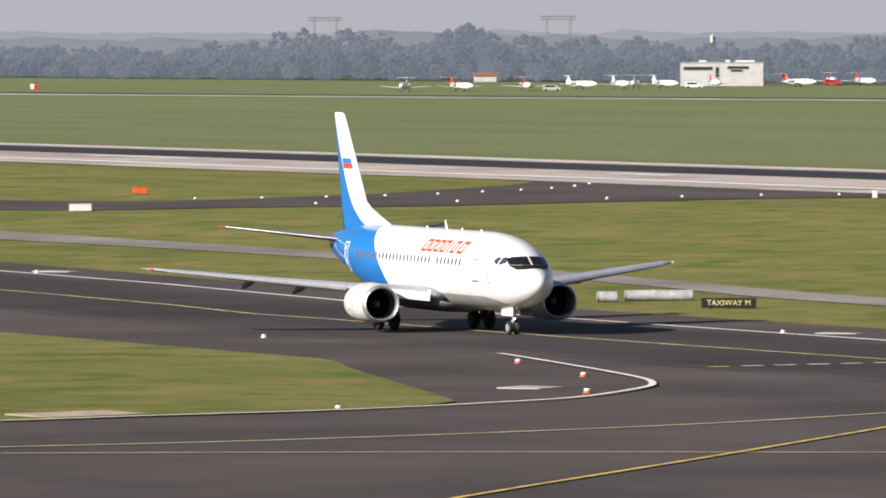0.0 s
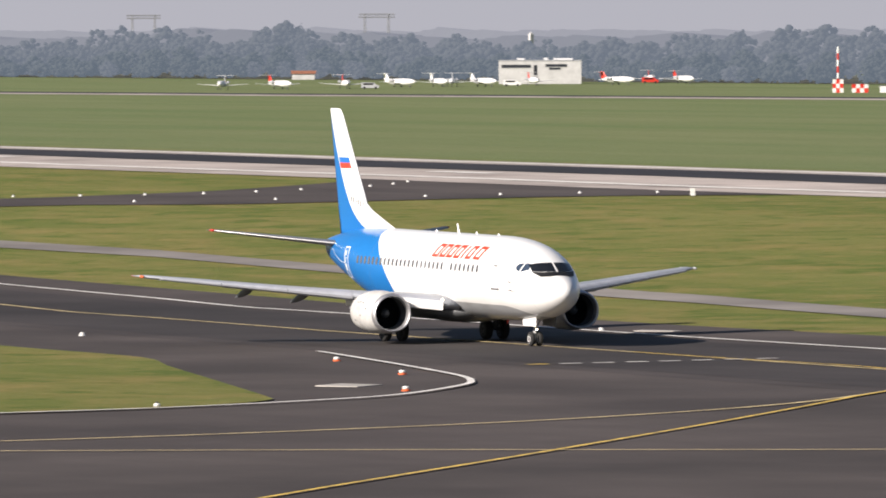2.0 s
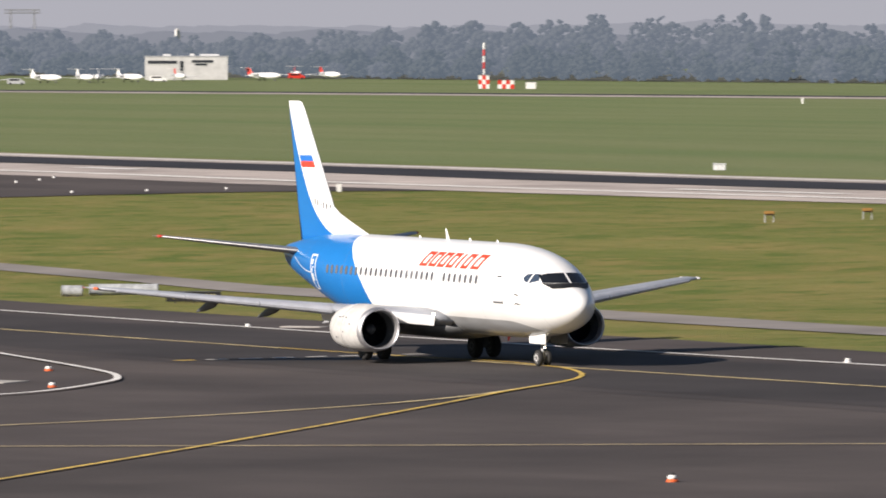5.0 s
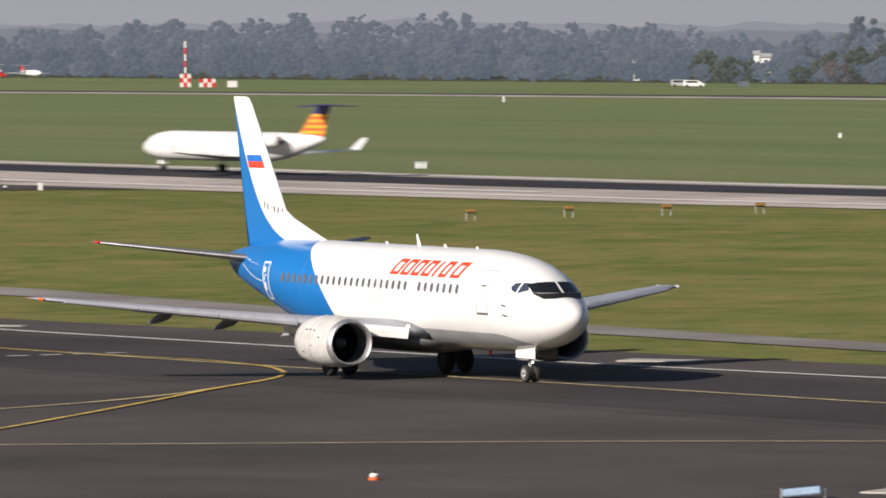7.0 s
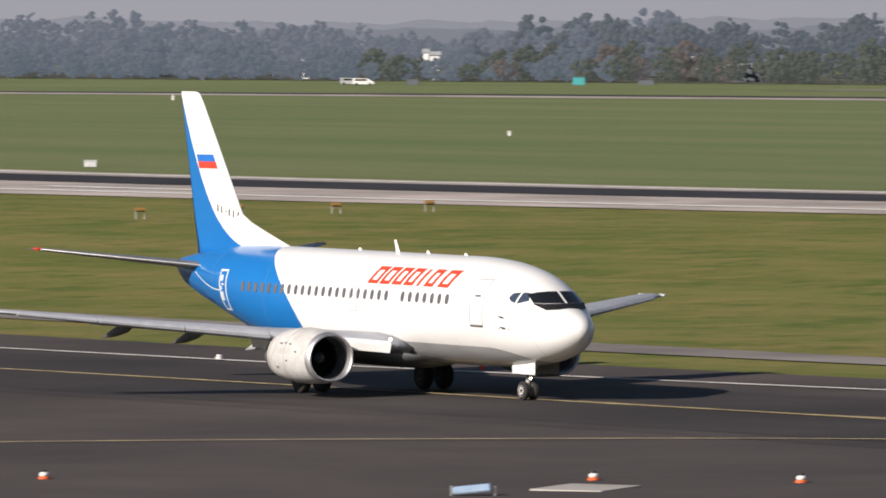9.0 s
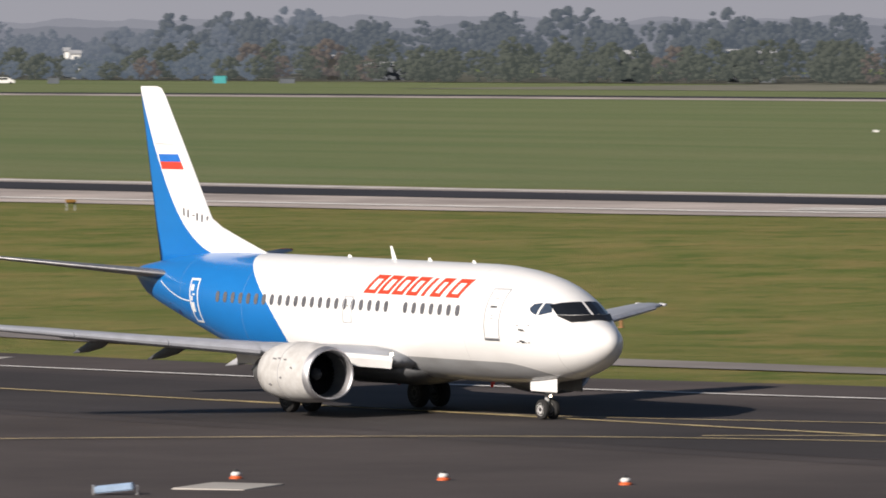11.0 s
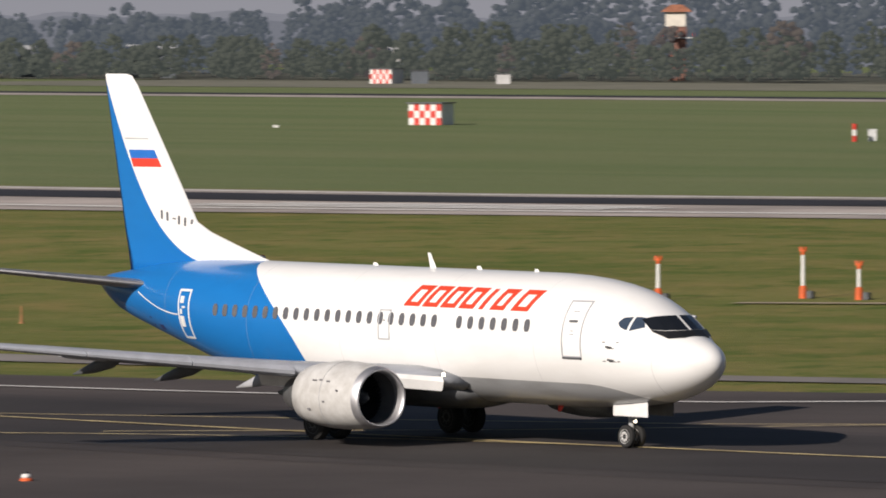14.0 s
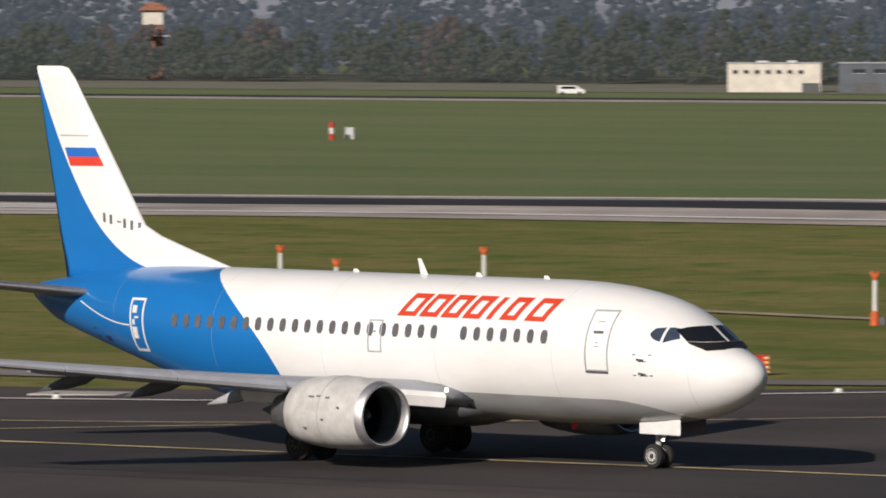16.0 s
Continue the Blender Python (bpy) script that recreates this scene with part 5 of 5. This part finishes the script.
def approach_mast(x, y, h):
    """A pale post with an orange foot and an orange lamp head."""
    ob = thing("approach_light", "slim white approach light post with orange foot and head", "light post", on_ground(x, y), "approach light posts")
    bm = bmesh.new()
    tube(bm, (0, 0, 0.35), (0, 0, h - 0.3), 0.10, 0.085)
    part("post", bm, SIGN_WHITE, ob)
    bm = bmesh.new()
    lathe(bm, [(-0.05, 0.19), (0.5, 0.18), (0.6, 0.11)], 14)
    part("foot", bm, ORANGE, ob, "orange foot")
    bm = bmesh.new()
    box(bm, (0, 0, h - 0.12), (0.40, 0.12, 0.06), 0.01)
    part("crossbar", bm, ORANGE, ob)
    bm = bmesh.new()
    lathe(bm, [(h - 0.32, 0.085), (h - 0.2, 0.10), (h - 0.12, 0.10)], 14)
    for q in (-1, 1):
        tube(bm, (q * 0.05, 0, h - 0.14), (q * 0.17, 0, h + 0.04), 0.05, 0.075, 10)
    part("head", bm, ORANGE, ob, "orange lamp head")
    bm = bmesh.new()
    box(bm, (0.45, 0, 0.18), (0.34, 0.3, 0.36), 0.04)
    part("junction_box", bm, DARK_GREY, ob)


for x, y, h in ((-193.2, 267.3, 2.25), (-203.0, 264.6, 2.35), (-199.5, 264.3, 1.75), (-208.3, 260.4, 2.05), (-160.5, 249.8, 2.2)):
    approach_mast(x, y, h)
line_mark("cable_trench", [(-203, 259.5), (-188, 263), (-170, 256.5), (-150, 250)], 1.6, mat("bare_soil", (0.38, 0.31, 0.20), 0.9, spread=0.2, scale=0.5), 0.05, "strip of bare soil along the approach lights")
bm = bmesh.new()
rows_ = [(0, 0.16), (0.04, 0.16), (0.05, 0.09), (0.8, 0.03)]
lathe(bm, rows_, 14)
cone = thing("marker_cone", "faded orange marker post on grass", "marker", on_ground(-223.7, 233.5))
part("cone", bm, mat("faded_orange", (0.34, 0.17, 0.07), 0.8, spread=0.2), cone)

# blue and pale ramp end at the apron edge
ramp = thing("apron_board", "blue and white sloping board at the apron edge", "board", on_ground(-143.9, 130.3, 40))
bm = bmesh.new()
box(bm, (0, 0, 0.22), (1.05, 0.4, 0.20), 0.03, m=pose(0, 0, 0, 0, -6, 0))
part("panel", bm, mat("pale_blue_paint", (0.30, 0.42, 0.58), 0.5, spread=0.1), ramp)
for dx in (-0.6, 0.6):
    bm = bmesh.new()
    tube(bm, (dx, 0, -0.05), (dx, 0, 0.3), 0.04)
    part("leg", bm, DULL_METAL, ramp)


# ---- buildings at the far side ----
def hall(name, x, y, w, d, h, walls, label, rz, windows=(), door=None, roof_units=()):
    ob = thing(name, label, "building", on_ground(x, y, rz))
    bm = bmesh.new()
    box(bm, (0, 0, h / 2), (w, d, h), 0.04)
    wall = part("wall", bm, walls, ob)
    bm = bmesh.new()
    box(bm, (0, 0, h + 0.1), (w + 0.3, d + 0.3, 0.2), 0.03)
    part("roof", bm, GREY, ob, "flat grey roof edge")
    for wx, wz, ww, wh in windows:
        bm = bmesh.new()
        box(bm, (wx, -d / 2 - 0.02, wz), (ww, 0.1, wh), 0.01)
        win = part("window", bm, PANE, ob)
        bm = bmesh.new()
        box(bm, (wx, -d / 2 - 0.07, wz - wh / 2 - 0.04), (ww + 0.1, 0.1, 0.06))
        part("sill", bm, PALE, win)
    if door:
        bm = bmesh.new()
        box(bm, (door[0], -d / 2 - 0.03, door[2] / 2), (door[1], 0.12, door[2]), 0.02)
        part("door", bm, DARK_GREY, ob)
    for ux, uw, uh in roof_units:
        bm = bmesh.new()
        box(bm, (ux, 0, h + 0.2 + uh / 2), (uw, d * 0.4, uh), 0.03)
        part("roof_unit", bm, PALE, ob)
    return ob


hall("terminal_hall", -1527, 1061.7, 21.5, 12, 6.0, GREY_WALL, "pale grey flat-roofed hall behind parked aircraft", facing(-1527, 1061.7), [(-6.2, 4.6, 7.6, 0.8), (4.2, 4.8, 5.6, 0.7), (3.8, 4.0, 3.0, 0.5), (-1.2, 3.6, 0.9, 2.6), (-1.2, 1.4, 1.0, 1.0)], None, [(6, 5, 0.5), (-5, 2, 0.5), (1.5, 1.2, 0.6)])
hall("service_building", -670.6, 1012.0, 15.8, 9, 4.9, CREAM, "cream flat-roofed building with a row of small windows", facing(-670.6, 1012), [(-6.6 + 1.85 * k, 3.5, 0.85, 0.6) for k in range(7)], (6.2, 3.0, 1.6), [(-2, 2, 0.25), (3, 1.5, 0.3)])
hall("dark_building", -656.6, 1023.5, 14.0, 9, 4.9, SLATE_WALL, "dark slate building beside the cream one", facing(-656.6, 1023.5), [(-3.6, 3.6, 2.2, 0.7), (0, 3.6, 2.2, 0.7)], (-2.5, 4.5, 1.6))
# watch tower among the trees
tower = thing("watch_tower", "small brick watch tower with a tiled roof among trees", "tower", on_ground(-910, 1144, facing(-910, 1144)))
bm = bmesh.new()
box(bm, (0, 0, 5.6), (3.6, 3.6, 11.2), 0.05)
part("shaft", bm, mat("dull_brick", (0.25, 0.12, 0.09), 0.85, spread=0.2, scale=1.5), tower, "dull red brick shaft")
bm = bmesh.new()
box(bm, (0, 0, 8.9), (7.0, 5.0, 0.25), 0.04)
part("gallery", bm, GREY_WALL, tower)
for dx in (-3.2, -1.1, 1.1, 3.2):
    bm = bmesh.new()
    tube(bm, (dx, -2.3, 9.0), (dx, -2.3, 10.0), 0.05)
    part("rail_post", bm, RED, tower)
bm = bmesh.new()
box(bm, (-0.4, 0, 12.7), (4.2, 4.0, 3.0), 0.05)
part("cabin", bm, CREAM, tower, "cream lookout cabin")
bm = bmesh.new()
loft(bm, [[Vector((sx * a - 0.2, sy * b, z)) for sx, sy in ((1, 1), (-1, 1), (-1, -1), (1, -1))] for a, b, z in ((3.2, 2.8, 14.2), (3.0, 2.6, 14.4), (1.2, 0.8, 15.7))])
part("roof", bm, ROOF_RED, tower, "orange tiled roof")


def house(x, y, w, h, label, walls, roof):
    ob = thing("house", label, "house", on_ground(x, y, facing(x, y)))
    bm = bmesh.new()
    box(bm, (0, 0, h / 2), (w, 7, h), 0.05)
    part("wall", bm, walls, ob)
    bm = bmesh.new()
    loft(bm, [[Vector((sx, sy, z)) for sx, sy, z in ((k, -3.8, h), (k, 0, h + 0.9), (k, 3.8, h), (k, 0, h - 0.1))] for k in (-w / 2 - 0.3, w / 2 + 0.3)])
    part("roof", bm, roof, ob)
    return ob


PALE_ROOF = mat("pale_roof", (0.42, 0.43, 0.44), 0.6, spread=0.1, scale=0.5)
for x, y, w, h, wl, rf in ((-1168.5, 1142, 9, 3.4, SLATE_WALL, PALE_ROOF), (-1186, 1142, 2.5, 5.0, CREAM, PALE_ROOF), (-1272.6, 1140, 2.4, 6.0, SIGN_WHITE, PALE_ROOF), (-1278, 1142, 1.2, 6.6, SIGN_WHITE, PALE_ROOF), (-1092, 1142, 3.6, 6.2, SLATE_WALL, PALE_ROOF), (-1060, 1142, 2.4, 6.4, SLATE_WALL, PALE_ROOF), (-1050, 1142, 3.6, 6.4, SLATE_WALL, PALE_ROOF), (-985, 1142, 3.0, 6.0, SIGN_WHITE, PALE_ROOF), (-1712, 1108, 6.5, 1.7, GREY_WALL, ROOF_RED), (-1322, 1142, 1.6, 4.4, SIGN_WHITE, PALE_ROOF)):
    house(x, y, w, h, "small house with a %s roof half hidden by trees" % ("red tiled" if rf == ROOF_RED else "bright pale"), wl, rf)
steeple = thing("church_tower", "pale church tower rising over the far trees", "tower", on_ground(-2019, 1400))
bm = bmesh.new()
loft(bm, [[Vector((sx * k, sy * k, z)) for sx, sy in ((1, 1), (-1, 1), (-1, -1), (1, -1))] for k, z in ((0.7, -0.2), (0.65, 12.6), (0.7, 12.7), (0.2, 13.6))])
part("tower", bm, GREY_WALL, steeple)

# electricity pylons on the skyline
for x, y in ((-3572, 2200), (-3324, 2200)):
    ob = thing("pylon", "hazy steel portal pylon on the skyline", "pylon", pose(x, y, 0, 0, 0, facing(x, y)), "skyline pylons")
    for s in (-1, 1):
        bm = bmesh.new()
        for q in (-0.8, 0.8):
            tube(bm, (s * 6.6 + q, 0, -0.2), (s * 6.6 + q * 0.4, 0, 24), 0.3, 0.22, 6)
        for k in range(6):
            tube(bm, (s * 6.6 - 0.7, 0, 4 * k), (s * 6.6 + 0.7, 0, 4 * k + 4), 0.14, seg=5)
        part("leg", bm, STEEL, ob)
    bm = bmesh.new()
    for dz in (22.3, 24.2):
        tube(bm, (-10, 0, dz), (10, 0, dz), 0.28, seg=6)
    for k in range(10):
        tube(bm, (-10 + 2 * k, 0, 22.3), (-9 + 2 * k, 0, 24.2), 0.16, seg=5)
        tube(bm, (-9 + 2 * k, 0, 24.2), (-8 + 2 * k, 0, 22.3), 0.16, seg=5)
    part("crossbeam", bm, STEEL, ob)


# ---- small aircraft parked at the far side ----
def small_jet(label, tail):
    ob = thing("parked_jet", label, "airplane", group="parked small aircraft")
    bm = bmesh.new()
    lathe(bm, [(-5.5, 0.1), (-4, 0.4), (-2, 0.75), (2.5, 0.8), (4.2, 0.62), (5.1, 0.3), (5.4, 0.03)], 16, axis="x", m=Matrix.Translation((0, 0, 1.35)))
    part("fuselage", bm, WHITE, ob, "", True)
    for s in (-1, 1):
        bm = bmesh.new()
        loft(bm, [foil(le, te, s * y, z, th) for y, le, te, z, th in ((0.3, 1.0, -1.2, 0.95, 0.25), (6.0, -0.8, -1.6, 1.35, 0.1))])
        part("wing", bm, WHITE, ob)
        bm = bmesh.new()
        lathe(bm, [(-3.4, 0.2), (-2.6, 0.32), (-1.4, 0.32), (-1.2, 0.26)], 12, axis="x", m=Matrix.Translation((0, s * 1.1, 1.75)))
        part("engine", bm, GREY, ob)
        bm = bmesh.new()
        loft(bm, [foil(le, te, s * y, z, th) for y, le, te, z, th in ((0.05, -4.8, -5.9, 3.3, 0.14), (2.3, -5.4, -6.1, 3.35, 0.06))])
        part("tailplane", bm, WHITE, ob)
    bm = bmesh.new()
    loft(bm, [foil(le, te, 0, z, th, up=True) for z, le, te, th in ((1.6, -3.4, -5.4, 0.24), (3.4, -4.8, -6.0, 0.12))])
    part("fin", bm, tail, ob)
    for x, y in ((3.4, 0), (-0.8, 1.2), (-0.8, -1.2)):
        bm = bmesh.new()
        lathe(bm, [(-0.1, 0.2), (-0.06, 0.24), (0.06, 0.24), (0.1, 0.2)], 12, axis="y", m=Matrix.Translation((x, y, 0.24)))
        tube(bm, (x, y, 0.3), (x, y * 0.9, 1.2), 0.06, seg=6)
        part("gear", bm, DARK_GREY, ob)
    return ob


jets = [small_jet("small white jet parked nose-on at the far side", RED), small_jet("small white jet with a pale fin parked at the far side", WHITE)]
spots = ((-1415.4, 893.4, 1, 0.9), (-1418.1, 911.2, 0, 0.8), (-1421.2, 931.6, 0, 0.9), (-1454, 969.2, 1, 1.1), (-1456, 982, 1, 1.0), (-1462, 990, 1, 0.8), (-1458.6, 997.1, 1, 1.2), (-1477.3, 1025, 0, 0.8), (-1482.3, 1054.8, 0, 0.9), (-1503, 1090.5, 0, 1.0), (-1535, 1102.8, 0, 0.9))
used = [False, False]
for k, (x, y, which, s) in enumerate(spots):
    m = on_ground(x, y, -40 + (k * 37) % 60)
    if not used[which]:
        jets[which].matrix_basis, used[which] = m, True
    else:
        copy_thing(jets[which], m)


def van(x, y, w, body, label):
    ob = thing("van", label, "vehicle", on_ground(x, y, facing(x, y)))
    bm = bmesh.new()
    loft(bm, [[Vector((px, sy, pz)) for px, pz in ((-w / 2, 0.3), (w / 2, 0.3), (w / 2, 0.9), (w * 0.36, 1.05), (w * 0.22, 1.55), (-w / 2, 1.6))] for sy in (-0.85, 0.85)])
    part("body", bm, body, ob)
    bm = bmesh.new()
    box(bm, (-0.1 * w, -0.86, 1.22), (w * 0.55, 0.04, 0.4), 0.01)
    part("window", bm, GLASS_DARK, ob)
    for dx in (-w * 0.32, w * 0.32):
        for sy in (-0.8, 0.8):
            bm = bmesh.new()
            lathe(bm, [(-0.1, 0.25), (-0.08, 0.31), (0.08, 0.31), (0.1, 0.25)], 12, axis="y", m=Matrix.Translation((dx, sy, 0.31)))
            part("wheel", bm, TYRE, ob)


van(-674.6, 957.7, 4.4, WHITE, "white van on the far perimeter road")
van(-1171, 1028, 4.6, WHITE, "white van parked at the far field edge")
van(-1182, 1034, 4.6, GREY, "grey van parked at the far field edge")
van(-1462, 1008, 4.4, WHITE, "white van parked behind the small aircraft")
van(-1520, 1092, 4.4, RED, "red van parked behind the small aircraft")
van(-1408, 930, 4.2, GREY, "grey van parked behind the small aircraft")


# ---- regional jet rolling along the runway: x forward from the main gear ----
def regional_jet():
    ob = thing("regional_jet", "white regional jet with orange striped T-tail rolling on the runway", "airplane")
    bm = bmesh.new()
    loft(bm, [[Vector((x, r * math.cos(a), zc + r * math.sin(a))) for a in steps(0, 2 * math.pi * 31 / 32, 31)] for x, r, zc in ((14.2, 0.03, 1.95), (14.0, 0.3, 2.0), (13.5, 0.62, 2.1), (12.7, 0.95, 2.2), (11.6, 1.2, 2.28), (10, 1.34, 2.32), (-3.5, 1.34, 2.32), (-6, 1.25, 2.42), (-8.5, 0.95, 2.65), (-10.8, 0.55, 2.95), (-12.2, 0.2, 3.1))])
    part("fuselage", bm, WHITE, ob, "white fuselage", True)
    bm = bmesh.new()
    for x0, x1 in ((12.7, 13.3),):
        box(bm, (12.9, 0, 2.78), (0.7, 1.5, 0.34), 0.1)
    part("windshield", bm, GLASS_DARK, ob)
    for s in (-1, 1):
        bm = bmesh.new()
        loft(bm, [foil(le, te, s * y, z, th) for y, le, te, z, th in ((0.6, 3.4, -2.2, 1.35, 0.6), (4, 0.6, -2.2, 1.55, 0.4), (10.3, -2.9, -4.3, 1.95, 0.16))])
        wing = part("wing", bm, WHITE, ob, "white swept wing", True)
        bm = bmesh.new()
        loft(bm, [[Vector((x, s * (y + dy), z)) for x, dy in ((le, 0), ((le + te) / 2, 0.05), (te, 0), ((le + te) / 2, -0.05))] for le, te, y, z in ((-2.9, -4.3, 10.3, 1.95), (-4.2, -4.9, 10.75, 3.05))])
        part("winglet", bm, PALE, wing, "pale winglet")
        bm = bmesh.new()
        lathe(bm, [(-8.3, 0.42), (-7.6, 0.60), (-6.2, 0.66), (-5.1, 0.62), (-4.9, 0.52)], 24, axis="x", m=Matrix.Translation((0, s * 2.0, 2.95)))
        en = part("engine", bm, WHITE, ob, "white rear engine", True)
        bm = bmesh.new()
        lathe(bm, [(-8.7, 0.20), (-8.31, 0.36)], 18, axis="x", m=Matrix.Translation((0, s * 2.0, 2.95)))
        part("exhaust", bm, BLACK, en, "dark exhaust")
        bm = bmesh.new()
        loft(bm, [foil(le, te, s * y, z, th) for y, le, te, z, th in ((0.05, -11.3, -13.2, 6.1, 0.2), (3.1, -12.3, -13.4, 6.0, 0.1))])
        part("tailplane", bm, NAVY, ob, "dark blue tailplane")
        for dy in (-0.2, 0.2):
            bm = bmesh.new()
            lathe(bm, [(-0.13, 0.28), (-0.1, 0.38), (0.1, 0.38), (0.13, 0.28)], 18, axis="y", m=Matrix.Translation((0, s * 2.0 + dy, 0.38)))
            part("wheel", bm, TYRE, ob)
        bm = bmesh.new()
        tube(bm, (0, s * 2.0, 0.38), (0, s * 1.6, 1.5), 0.09)
        part("leg", bm, DARK_GREY, ob)
    # fin with stripes
    zs = steps(3.1, 5.35, 9)
    for k, (z0, z1) in enumerate(zip(zs, zs[1:])):
        bm = bmesh.new()
        loft(bm, [foil(-8.2 - (z - 3.0) * 1.0, -11.9 - (z - 3.0) * 0.42, 0, z, 0.3, up=True) for z in (z0, z1)])
        part("fin_band", bm, (GOLD, ORANGE)[k % 2], ob, "orange fin band")
    bm = bmesh.new()
    loft(bm, [foil(-8.2 - (z - 3.0) * 1.0, -11.9 - (z - 3.0) * 0.42, 0, z, 0.3, up=True) for z in (5.35, 6.15)])
    part("fin_top", bm, NAVY, ob, "dark blue fin top")
    for dy in (-0.16, 0.16):
        bm = bmesh.new()
        lathe(bm, [(-0.08, 0.18), (-0.06, 0.24), (0.06, 0.24), (0.08, 0.18)], 14, axis="y", m=Matrix.Translation((11.4, dy, 0.24)))
        part("wheel", bm, TYRE, ob)
    bm = bmesh.new()
    tube(bm, (11.4, 0, 0.24), (11.3, 0, 1.2), 0.07)
    part("leg", bm, DARK_GREY, ob)
    bm = bmesh.new()
    box(bm, (11.9, -0.3, 0.85), (1.2, 0.04, 0.5), 0.01)
    part("gear_door", bm, WHITE, ob)
    return ob


REGIONAL = regional_jet()


def motions():
    walk(JET, [(t, pose(x, y, ground_z(x, y) - 0.07, 0, 0, rz)) for t, x, y, rz in JET_ROWS])
    walk(REGIONAL, [(t, pose(-529.0 - 42.5 * (t - 7.5), 391.5, 0.09, 0, 0, 180)) for t in (0.0, 4.0, 8.0, 12.0, 16.0)])
    for k, (w, r) in enumerate(WHEELS):
        at = w.location.copy()
        turn = math.degrees(11.9 / r) / FPS
        walk(w, [(i / FPS, pose(at.x, at.y, at.z, 0, turn * i, 0)) for i in range(16 * FPS + 1)])


motions()
